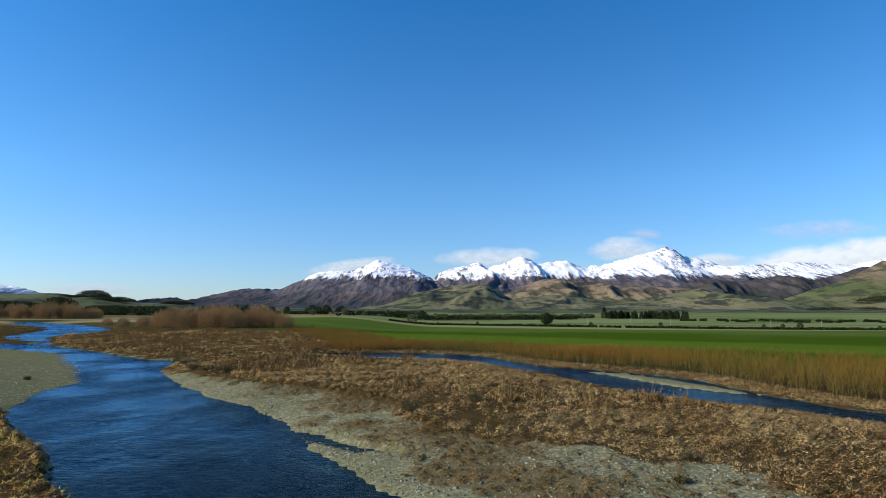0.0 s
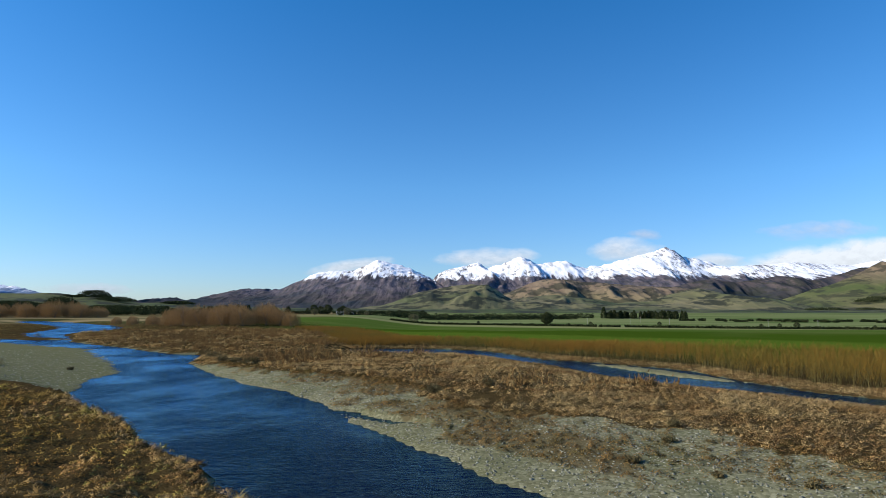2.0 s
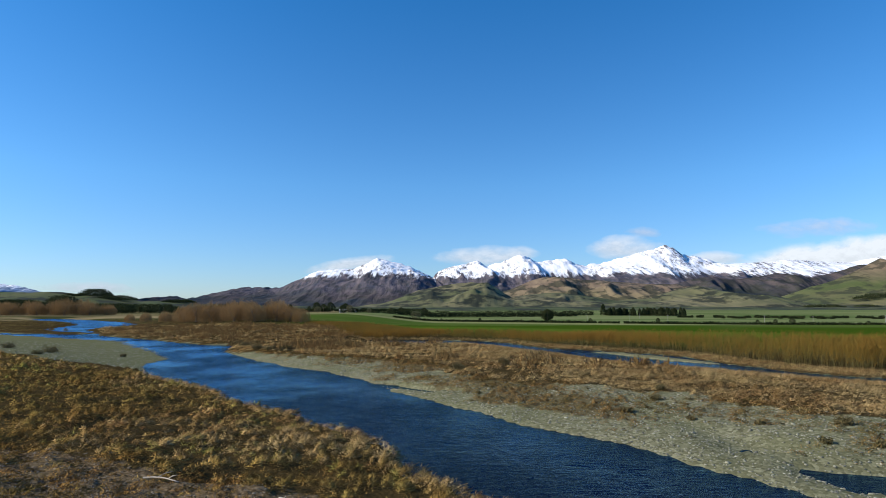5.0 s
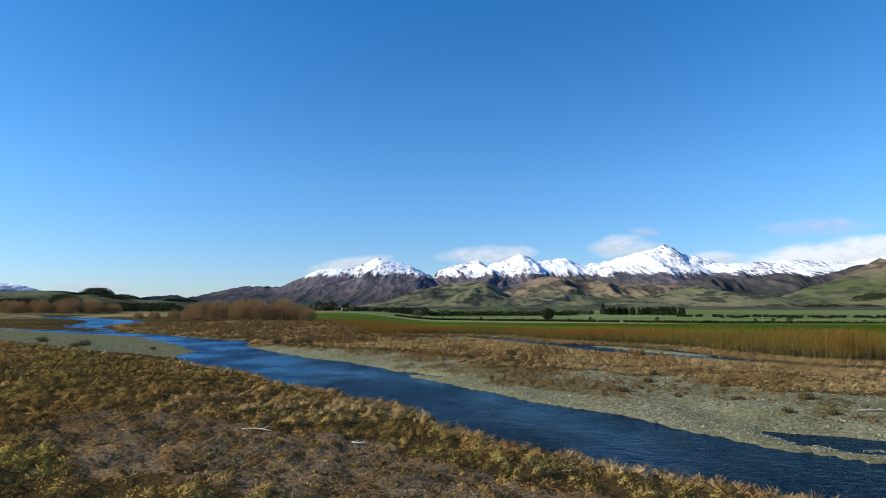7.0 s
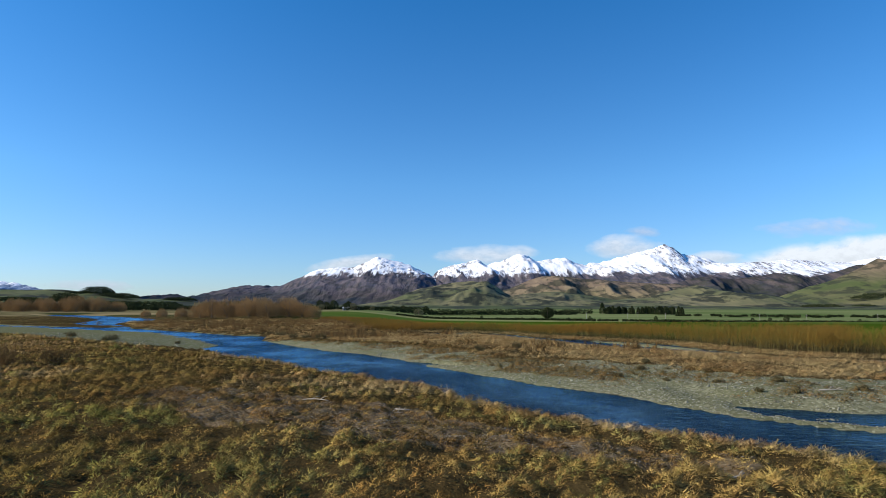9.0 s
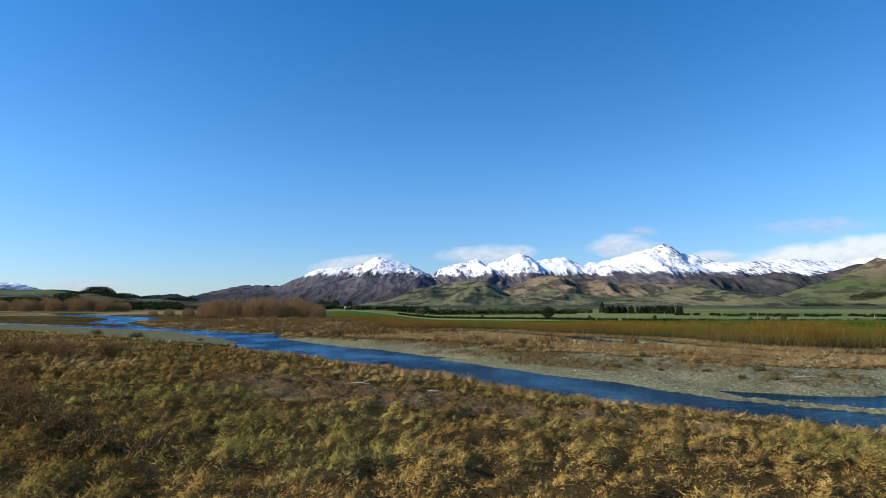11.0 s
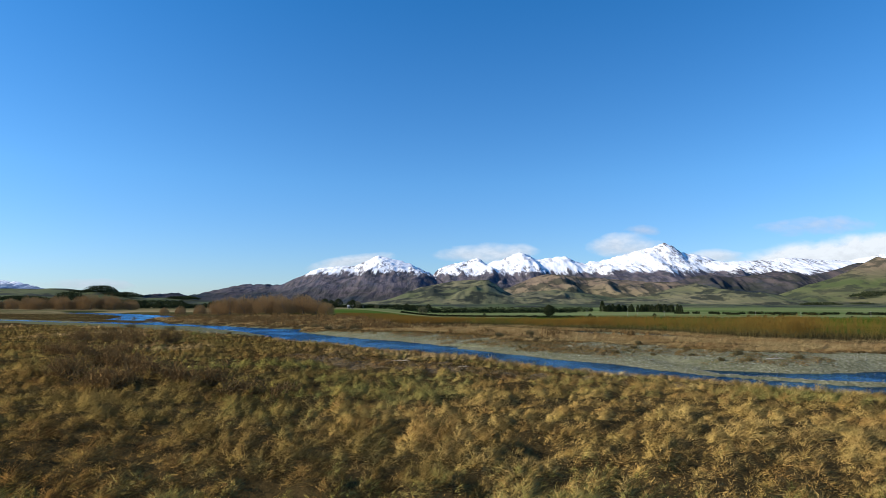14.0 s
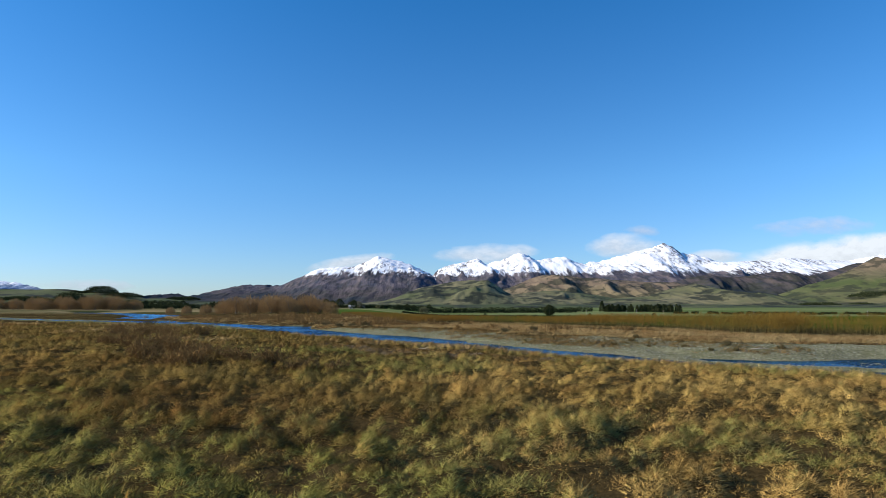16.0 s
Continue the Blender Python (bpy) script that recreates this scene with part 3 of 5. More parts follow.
# ---------------------------------------------------------------- mountains and hills
def range_mesh(name, crest, y0, y1, x0, x1, nx, ny, base, spurs, seed, material, rough, label, power=1.25, rounded=False, calm=(9000, 9900)):
    """A mountain front: rises from y0 to its crest line at y1, cut by spurs and gullies that run down it, and falls behind it."""
    crest = np.array(crest, float)
    x, v = np.linspace(x0, x1, nx), np.linspace(0, 1.2, ny)
    X, Vv = np.meshgrid(x, v)
    Y = y0 + (y1 - y0) * Vv + 0.0 * X
    wide = spurs[0][0]
    below = 1 - smooth(0.7, 1.0, Vv)
    warp = (fbm(X / wide * 0.5, Y / wide * 0.6, 3, seed + 40) - 0.5) * wide * 1.1 * below
    top = np.interp(X + warp, crest[:, 0], crest[:, 1])
    top = top + rough * (1 - 0.75 * smooth(*calm, X)) * (fbm(X / 34.0, Y / 60.0, 4, seed + 9, 0.6) - 0.5)
    cut = 0.0 * X
    for k, (spacing, depth) in enumerate(spurs):
        u, w = (X + warp * (0.7 ** k)) / spacing, Y / (spacing * 3.2)
        relief = fbm(u, w, 2, seed + 3 * k) if rounded else ridged(u, w, 2, seed + 3 * k)
        cut = cut + depth * (relief - 0.5)
    cut = cut * smooth(0.03, 0.3, Vv) * (1 - 0.85 * smooth(0.7, 1.0, Vv))
    shape = np.where(Vv <= 1, Vv ** power, 1 - 1.6 * (Vv - 1))
    Z = base + (top - base) * np.clip(shape + cut, -0.02, 1.02)
    Z = np.where(Vv < 0.02, base - 6, Z)
    me = mesh_np(name, np.stack([X.ravel(), Y.ravel(), Z.ravel()], 1), grid_faces(nx, ny), material, True)
    return tagged(new(name, me), label, "mountain", kind="structure")


# blue in the rock and foot colours stands in for aerial haze and shadow
ROCKY_HAZED = mountain_material("snowy_rock_hazed", 222.0, (0.055, 0.059, 0.084), (0.158, 0.130, 0.138), (0.026, 0.036, 0.046), (0.085, 0.070, 0.070), 105.0, 0.4)
FOREST = mountain_material("scrubby_rock", 900.0, (0.040, 0.042, 0.050), (0.115, 0.090, 0.085), (0.022, 0.030, 0.036), (0.050, 0.048, 0.048), 110.0, 0.6, 9.0)
BROWNS = mountain_material("brown_hill", 900.0, (0.150, 0.110, 0.080), (0.205, 0.155, 0.105), (0.125, 0.118, 0.060), (0.205, 0.170, 0.095), 62.0, 0.8, 7.0)
HILLS = mountain_material("tussock_hill", 900.0, (0.11, 0.113, 0.055), (0.16, 0.148, 0.08), (0.084, 0.097, 0.045), (0.185, 0.165, 0.092), 110.0, 0.9, 4.0)
EASTS = mountain_material("pastured_hill", 900.0, (0.150, 0.112, 0.078), (0.195, 0.150, 0.100), (0.080, 0.100, 0.038), (0.160, 0.148, 0.072), 118.0, 0.7, 5.0)
GREENS = mountain_material("farmed_hill", 900.0, (0.07, 0.09, 0.03), (0.09, 0.10, 0.04), (0.055, 0.076, 0.028), (0.105, 0.110, 0.050), 300.0, 0.95, 3.0)
# pale blue base colours paint the distance haze onto this slope
HAZED = mountain_material("distant_snow_hazed", 165.0, (0.20, 0.27, 0.39), (0.24, 0.31, 0.43), (0.18, 0.25, 0.37), (0.22, 0.29, 0.41), 20.0, 0.2)
CREST = [(-2600, 30), (-2238, 53), (-1996, 73), (-1937, 93), (-1835, 69), (-1754, 69), (-1654, 105), (-1434, 150), (-1313, 154),
         (-1171, 150), (-1071, 191), (-951, 247), (-891, 276), (-749, 288), (-647, 280), (-587, 308), (-506, 345), (-458, 357),
         (-384, 345), (-323, 325), (-242, 301), (-161, 260), (-80, 220), (-39, 260), (62, 297), (163, 313), (244, 340), (305, 301),
         (427, 329), (488, 362), (550, 382), (610, 362), (671, 334), (813, 350), (874, 354), (934, 322), (1015, 301), (1117, 318),
         (1321, 371), (1444, 399), (1546, 436), (1588, 453), (1648, 432), (1707, 383), (1788, 379)]
CREST += [(1928, 335), (1988, 314), (2293, 327), (2497, 351), (2698, 331), (2900, 319), (3180, 372), (3700, 330)]
range_mesh("mountain_range", CREST, 3050, 4300, -2600, 3700, 720, 110, -4, [(420, 0.26), (140, 0.085), (46, 0.03)], 5, ROCKY_HAZED, 22,
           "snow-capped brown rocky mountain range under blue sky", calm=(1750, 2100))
RIDGE = [(1100, 60), (1225, 123), (1382, 163), (1475, 169), (1599, 160), (1739, 172), (1824, 188), (1925, 176), (2002, 166), (2112, 185), (2191, 207),
         (2286, 232), (2900, 240)]
range_mesh("dark_ridge", RIDGE, 2750, 3300, 1100, 2900, 240, 70, -4, [(260, 0.5), (90, 0.2), (40, 0.07)], 61, FOREST, 7,
           "dark scrub-covered rocky ridge below the snow")
BACK_HILL = [(60, -6), (140, 13), (241, 63), (317, 91), (406, 127), (483, 144), (571, 137), (698, 124), (799, 116), (926, 109), (1052, 106), (1203, 76),
             (1378, 33), (1554, 13), (1700, -6)]
range_mesh("brown_foothill", BACK_HILL, 2150, 2700, 60, 1700, 260, 80, -4, [(190, 0.34), (70, 0.2), (28, 0.08)], 21, BROWNS, 6,
           "brown tussock foothill ridge with dark scrub", 1.0)
FRONT_HILL = [(-600, -6), (-388, -1), (-262, 9), (-178, 32), (-94, 68), (-31, 79), (32, 93), (106, 98), (159, 83), (211, 58), (253, 41), (327, 53), (411, 60),
              (538, 49), (642, 30), (769, 39), (876, 74), (944, 87), (1023, 68), (1106, 39), (1179, 18), (1294, 11), (1700, 9)]
range_mesh("green_foothills", FRONT_HILL, 1700, 2250, -600, 1700, 380, 90, -4, [(230, 0.4), (80, 0.2), (32, 0.08)], 27, HILLS, 4,
           "rolling olive green foothills dotted with dark scrub", 1.0)
EAST_HILL = [(1130, -6), (1201, 10), (1269, 23), (1360, 52), (1452, 84), (1544, 108), (1613, 135), (1683, 169), (1742, 201), (1770, 192), (1938, 260), (2400, 330)]
range_mesh("east_hill", EAST_HILL, 1750, 2400, 1130, 2400, 220, 80, -4, [(230, 0.32), (80, 0.14), (32, 0.05)], 29, EASTS, 4,
           "green and brown hill with dark hedge lines", 1.1, True)
LEFT_HILL = [(-2100, 44), (-1750, 49), (-1396, 58), (-1289, 56), (-1200, 58), (-1111, 49), (-1030, 46), (-949, 26), (-861, 28), (-789, 21), (-647, 14),
             (-470, 10), (-100, 9), (300, 8), (900, 8), (2000, 8)]
range_mesh("farm_hills", LEFT_HILL, 1350, 1900, -2100, 2000, 320, 40, -2, [(260, 0.4), (90, 0.15)], 33, GREENS, 3,
           "low green farmed hills with dark scrub", 1.0, True)
range_mesh("distant_range", [(-4600, 330), (-3900, 260), (-3397, 193), (-3266, 176), (-3090, 137), (-2850, 60)], 3900, 4600, -4600, -2800,
           160, 60, 0, [(260, 0.4), (90, 0.15)], 51, HAZED, 14, "distant snowy mountain slope with blue haze put into its colour")


# ---------------------------------------------------------------- clouds along the crests
def cloud(x0, x1, z0, z1, y, material, rise=0.0):
    """A soft bank of cloud whose far end stands higher by rise metres."""
    u, v = np.linspace(-1, 1, 28), np.linspace(-1, 1, 12)
    U, Vv = np.meshgrid(u, v)
    X, Z = (x0 + x1) / 2 + U * (x1 - x0) / 2, (z0 + z1) / 2 + Vv * (z1 - z0) / 2 + rise * U / 2
    Y = y + 60 * np.sin(X * 0.004) + 25 * np.sin(Z * 0.02)
    me = mesh_np("cloud", np.stack([X.ravel(), Y.ravel(), Z.ravel()], 1), grid_faces(28, 12), material, True)
    share(me, "along", U.ravel())
    share(me, "above", Vv.ravel())
    ob = tagged(new("cloud", me), "soft white cloud bank resting on the snowy crest", "cloud", "clouds on the range", "structure")
    ob.visible_shadow = False
    return ob


CLOUD_WHITE = cloud_material("cloud_white", (0.76, 0.82, 0.91), 0.84, -0.02, 0.8)
CLOUD_DENSE = cloud_material("cloud_dense", (0.82, 0.87, 0.93), 0.88, 0.45, 0.95)
CLOUD_WISP = cloud_material("cloud_wisp", (0.64, 0.69, 0.82), 0.8, -0.12, 0.6)
cloud(-1180, -230, 240, 400, 4420, CLOUD_WHITE, 110)
cloud(-200, 860, 280, 500, 4440, CLOUD_WHITE, 30)
cloud(960, 1720, 330, 570, 4440, CLOUD_WHITE, 40)
cloud(1760, 2330, 290, 450, 4430, CLOUD_WHITE)
cloud(2080, 4300, 190, 570, 4450, CLOUD_DENSE, 170)
cloud(2150, 3500, 470, 730, 4500, CLOUD_WISP, 60)
cloud(1250, 1750, 500, 640, 4500, CLOUD_WISP)
cloud(-3300, -2300, 95, 235, 4680, CLOUD_WISP)


# ---------------------------------------------------------------- blades, twigs and leaves as arrays
def blades(root, tip, bow, width, rng):
    """Bent tapering blades from root to tip, bowed sideways by bow: five corners and three faces each."""
    n = len(root)
    along = tip - root
    side = np.cross(along, rng.normal(size=(n, 3)))
    side /= np.linalg.norm(side, axis=1)[:, None] + 1e-9
    side *= (width * 0.5)[:, None]
    mid = root + along * 0.55 + bow
    v = np.stack([root - side, root + side, mid - side * 0.8, mid + side * 0.8, tip], 1).reshape(-1, 3)
    f = np.array([(0, 1, 3), (0, 3, 2), (2, 3, 4)])
    return v, (f[None] + 5 * np.arange(n)[:, None, None]).reshape(-1, 3)


def thin(root, tip, width, rng):
    """Straight single-face twigs."""
    n = len(root)
    side = np.cross(tip - root, rng.normal(size=(n, 3)))
    side /= np.linalg.norm(side, axis=1)[:, None] + 1e-9
    side *= (width * 0.5)[:, None]
    v = np.stack([root - side, root + side, tip], 1).reshape(-1, 3)
    return v, (np.arange(3)[None] + 3 * np.arange(n)[:, None])


def leaves(centre, size, rng):
    """Small three-cornered leaves or clumps at random turns."""
    n = len(centre)
    a, b = rng.normal(size=(n, 3)), rng.normal(size=(n, 3))
    a /= np.linalg.norm(a, axis=1)[:, None]
    b = np.cross(a, b)
    b /= np.linalg.norm(b, axis=1)[:, None] + 1e-9
    s = size[:, None]
    v = np.stack([centre - a * s * 0.5, centre + a * s * 0.5, centre + b * s * 0.8], 1).reshape(-1, 3)
    return v, (np.arange(3)[None] + 3 * np.arange(n)[:, None])


def merge(*pieces):
    verts, faces, off = [], [], 0
    for v, f in pieces:
        verts.append(v)
        faces.append(f + off)
        off += len(v)
    return np.vstack(verts), np.vstack(faces)


def stuff(name, vf, material, label, category):
    me = mesh_np(name, vf[0], vf[1], material)
    if len(vf) > 2:
        share(me, "clump", vf[2])
        me.attributes.new("lay", "FLOAT_VECTOR", "POINT").data.foreach_set("vector", np.asarray(vf[3], np.float32).ravel())
    return tagged(new(name, me), label, category, kind="stuff")


WIND = np.array([0.32, -0.10, 0.0])              # the way the dry grass has been laid over


def tussocks(px, py, pz, count, height, radius, width, rng, fine=False, tilt=None):
    """Clumps of grass: a rounded mound of blades that spring outward and are laid over by the wind."""
    n = len(px)
    own = rng.uniform(size=n)
    who = np.repeat(np.arange(n), count)
    m = len(who)
    az, r0 = rng.uniform(0, 2 * np.pi, m), np.sqrt(rng.uniform(0, 1, m))
    out = np.stack([np.cos(az), np.sin(az), np.zeros(m)], 1)
    h, rad = height[who], radius[who]
    root = np.stack([px[who], py[who], pz[who] - 0.05], 1) + out * (r0 * rad * 0.95)[:, None]
    root[:, 2] += 0.75 * h * (1 - r0 ** 2) * rng.uniform(0.4, 1.0, m)
    sway = WIND * 0.8 + 0.25 * rng.normal(size=(n, 3))
    d = out * (0.15 + 0.65 * r0)[:, None] + sway[who] + 0.4 * rng.normal(size=(m, 3))
    d[:, 2] = 0.30 + 0.5 * (1 - r0) + 0.3 * rng.uniform(size=m)
    ln = np.maximum(h * rng.uniform(0.2, 0.42, m), 0.055)
    tip = root + d * ln[:, None]
    tip[:, 2] -= 0.22 * ln * r0
    lay = out * (1.0 * r0)[:, None] + np.array([-0.05, 0, 0.5])
    if tilt is not None:
        lay[:, :2] -= 0.6 * tilt[who]
    lay /= np.linalg.norm(lay, axis=1)[:, None]
    wide = np.full(m, width) * rng.uniform(0.6, 1.4, m)
    if fine:
        k, vf = 3, thin(root, tip, wide, rng)
    else:
        bow = np.zeros((m, 3))
        bow[:, 2] = ln * 0.12
        k, vf = 5, blades(root, tip, bow, wide, rng)
    shares, lays = np.repeat(own[who], k), np.repeat(lay, k, 0)
    return (*vf, shares, lays)


def scatter(x0, x1, y0, y1, per_m2, rng, keep):
    n = int((x1 - x0) * (y1 - y0) * per_m2)
    x, y = rng.uniform(x0, x1, n), rng.uniform(y0, y1, n)
    fan = np.abs(x) < 0.80 * (y + 9) + 5
    x, y = x[fan], y[fan]
    k = keep(x, y)
    x, y = x[k], y[k]
    z, gravel, rust, thatch, _ = ground_at(x, y)
    return x, y, z, gravel, rust, thatch


# ---------------------------------------------------------------- the meadow on the near bank
def meadow_belt(name, y0, y1, per_m2, count, width, seed, size=1.0, fine=False, main=MEADOW_GRASS):
    rng = np.random.default_rng(seed)
    lim = 0.80 * (y1 + 9) + 5
    x, y, z, gravel, rust, thatch = scatter(-lim, lim, y0, y1, per_m2, rng, lambda a, b: inside(a, b, MEADOW))
    mound = fbm(x * 1.5, y * 1.5, 2, 63)
    ok = (z > WL + 0.2) & (rng.uniform(size=len(x)) > 0.72 * thatch) & (mound + 0.06 * rng.normal(size=len(x)) > 0.33)
    x, y, z, thatch, mound = x[ok], y[ok], z[ok], thatch[ok], mound[ok]
    tall = 0.55 + 0.9 * fbm(x * 0.22, y * 0.22, 3, 61)
    h = size * tall * (0.45 + 1.05 * mound) * rng.uniform(0.22, 0.44, len(x)) * (1 - 0.6 * thatch)
    r = size * rng.uniform(0.13, 0.25, len(x)) * (1 - 0.3 * thatch)
    shift = (0.2 * smooth(30, 38, y) - 0.03 * (1 - smooth(9, 12, y)) + 0.12 * smooth(11, 13, y) * (1 - smooth(17, 20, y))
             - 0.12 * smooth(17, 20, y) * (1 - smooth(25, 29, y)) * smooth(-11, -3, x))
    fresh = (fbm(x * 0.16, y * 0.16, 3, 62) + 0.10 * rng.normal(size=len(x)) > 0.575 + shift) & (thatch < 0.3)
    tilt = 0.5 / 0.2 * np.stack([fbm((x + 0.1) * 1.5, y * 1.5, 2, 63) - fbm((x - 0.1) * 1.5, y * 1.5, 2, 63),
                                 fbm(x * 1.5, (y + 0.1) * 1.5, 2, 63) - fbm(x * 1.5, (y - 0.1) * 1.5, 2, 63)], 1)
    # the darkened grass gathers toward the west, painting the shade seen on that side
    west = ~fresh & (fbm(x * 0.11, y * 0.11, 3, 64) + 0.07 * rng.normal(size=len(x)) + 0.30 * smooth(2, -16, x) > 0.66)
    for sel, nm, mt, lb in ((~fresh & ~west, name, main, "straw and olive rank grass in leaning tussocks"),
                            (west, "shaded_" + name, WEST_SHADE_GRASS, "brown and olive dead grass in matted tussocks, darkened as painted shade"),
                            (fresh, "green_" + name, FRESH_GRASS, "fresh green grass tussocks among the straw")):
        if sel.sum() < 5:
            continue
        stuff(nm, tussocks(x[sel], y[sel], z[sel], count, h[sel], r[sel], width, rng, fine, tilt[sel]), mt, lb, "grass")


meadow_belt("meadow_grass", 3, 9, 15, 135, 0.0066, 101, 1.0, True)
meadow_belt("meadow_grass", 9, 17, 15, 100, 0.0080, 102, 1.0, True)
meadow_belt("meadow_grass", 17, 28, 13, 66, 0.0105, 110, 1.0, True)
meadow_belt("meadow_grass", 28, 40, 10, 52, 0.0145, 103, 1.0, True)
meadow_belt("bank_meadow", 40, 50, 9, 50, 0.0165, 109, 1.0, True, BANK_GRASS)
meadow_belt("bank_meadow", 50, 96, 4.5, 26, 0.036, 104, 1.0, True, BANK_GRASS)

# the same meadow, more thinly, behind and beside the walk
rng = np.random.default_rng(116)
x, y = rng.uniform(-50, 50, 9000), rng.uniform(-28, 30, 9000)
ok = ((y < 3) | (np.abs(x) > 0.80 * (y + 9) + 5)) & inside(x, y, MEADOW)
x, y = x[ok], y[ok]
z = ground_at(x, y)[0]
ok = z > WL + 0.2
x, y, z = x[ok], y[ok], z[ok]
stuff("meadow_grass", tussocks(x, y, z, 22, rng.uniform(0.35, 0.6, len(x)), rng.uniform(0.3, 0.55, len(x)), 0.07, rng, True), MEADOW_GRASS,
      "straw and olive rank grass in leaning tussocks", "grass")

# short dead understorey that hides the soil between the tussocks
for y0, y1, per, cnt, wid, seed in ((3, 15, 24.0, 11, 0.016, 106), (15, 32, 18.0, 11, 0.024, 107), (32, 72, 8.0, 10, 0.036, 108)):
    rng = np.random.default_rng(seed)
    x, y, z, gravel, rust, thatch = scatter(-0.8 * (y1 + 9) - 5, 0.8 * (y1 + 9) + 5, y0, y1, per, rng, lambda a, b: inside(a, b, MEADOW))
    ok = (z > WL + 0.2) & (rng.uniform(size=len(x)) > 0.8 * thatch)
    x, y, z = x[ok], y[ok], z[ok]
    stuff("under_grass", tussocks(x, y, z, cnt, rng.uniform(0.08, 0.22, len(x)), rng.uniform(0.15, 0.32, len(x)), wid, rng, True), UNDER_GRASS,
          "short dead grass between the tussocks", "grass")

# pale stalks along the lip of the near bank
rng = np.random.default_rng(105)
lip = NEAR_SHORE[k1:][(NEAR_SHORE[k1:, 1] > 8) & (NEAR_SHORE[k1:, 0] < 24)]
pick = rng.integers(0, len(lip) - 1, 420)
f = rng.uniform(size=420)[:, None]
spot = lip[pick] * (1 - f) + lip[pick + 1] * f
away = np.stack([-(lip[pick + 1] - lip[pick])[:, 1], (lip[pick + 1] - lip[pick])[:, 0]], 1)
away /= np.linalg.norm(away, axis=1)[:, None]
spot = spot - away * rng.uniform(0.25, 1.2, 420)[:, None]
lz = ground_at(spot[:, 0], spot[:, 1])[0]
ok = lz > WL + 0.2
stuff("bank_lip_grass", tussocks(spot[ok, 0], spot[ok, 1], lz[ok], 60, rng.uniform(0.18, 0.4, ok.sum()), rng.uniform(0.2, 0.4, ok.sum()),
                                 0.014, rng), BANK_GRASS, "tall pale straw grass along the bank lip", "grass")


# ---------------------------------------------------------------- brown grassland on the far bank
def brown_belt(name, y0, y1, per_m2, count, width, seed, size=1.0):
    rng = np.random.default_rng(seed)
    x, y, z, gravel, rust, thatch = scatter(-130, 100, y0, y1, per_m2, rng, lambda a, b: inside(a, b, BROWN) | inside(a, b, GRAVEL))
    ok = (z > WL + 0.2) & (gravel < 0.45) & (rust < 0.3)
    x, y, z = x[ok], y[ok], z[ok]
    ok = (y < 130) | (x > -0.5 * y)
    x, y, z = x[ok], y[ok], z[ok]
    gap = fbm(x * 0.12, y * 0.12, 3, 71)
    ok = gap + 0.1 * rng.normal(size=len(x)) < 0.70
    x, y, z = x[ok], y[ok], z[ok]
    h = size * (0.6 + 0.8 * fbm(x * 0.2, y * 0.2, 3, 72)) * rng.uniform(0.35, 0.7, len(x)) * (0.45 + 0.55 * smooth(WL, -0.2, z))
    stuff(name, tussocks(x, y, z, count, h, size * rng.uniform(0.3, 0.55, len(x)), width, rng, True), BANK_GRASS,
          "golden brown winter grass on the far bank", "grass")


brown_belt("bank_grass", 10, 70, 8.0, 36, 0.022, 111, 0.85)
brown_belt("bank_grass", 70, 112, 5.0, 27, 0.038, 112, 0.85)
brown_belt("bank_grass", 112, 210, 1.4, 16, 0.08, 113, 1.0)

# thin straw grass on the wide flats upstream
rng = np.random.default_rng(114)
x, y, z, gravel, rust, thatch = scatter(-240, -20, 130, 320, 0.3, rng, lambda a, b: (~inside(a, b, BROWN) | (a < -0.5 * b)) & ~inside(a, b, RIVER))
ok = (z > WL + 0.25) & (gravel < 0.5) & (fbm(x * 0.05, y * 0.12, 3, 115) > 0.42)
x, y, z = x[ok], y[ok], z[ok]
stuff("flat_grass", tussocks(x, y, z, 18, rng.uniform(0.15, 0.45, len(x)), rng.uniform(0.8, 1.6, len(x)), 0.12, rng, True), FLAT_GRASS,
      "low olive grass on the upstream river flats", "grass")

# low rusty cover creeping over the gravel
rng = np.random.default_rng(121)
x, y, z, gravel, rust, thatch = scatter(-30, 45, 24, 100, 8.5, rng, lambda a, b: inside(a, b, GRAVEL) | inside(a, b, THATCH))
p = 1.15 * rust + 0.8 * smooth(0.44, 0.58, fbm(x * 0.3, y * 0.3, 3, 122)) * smooth(WL + 0.2, WL + 0.6, z) + 0.75 * thatch
ok = (rng.uniform(size=len(x)) < p) & (z > WL + 0.08)
x, y, z = x[ok], y[ok], z[ok]
stuff("gravel_scrub", tussocks(x, y, z, 46, rng.uniform(0.14, 0.36, len(x)), rng.uniform(0.2, 0.42, len(x)), 0.024, rng, True), SCRUB_MAT,
      "low rusty brown scrub creeping over the gravel", "scrub")


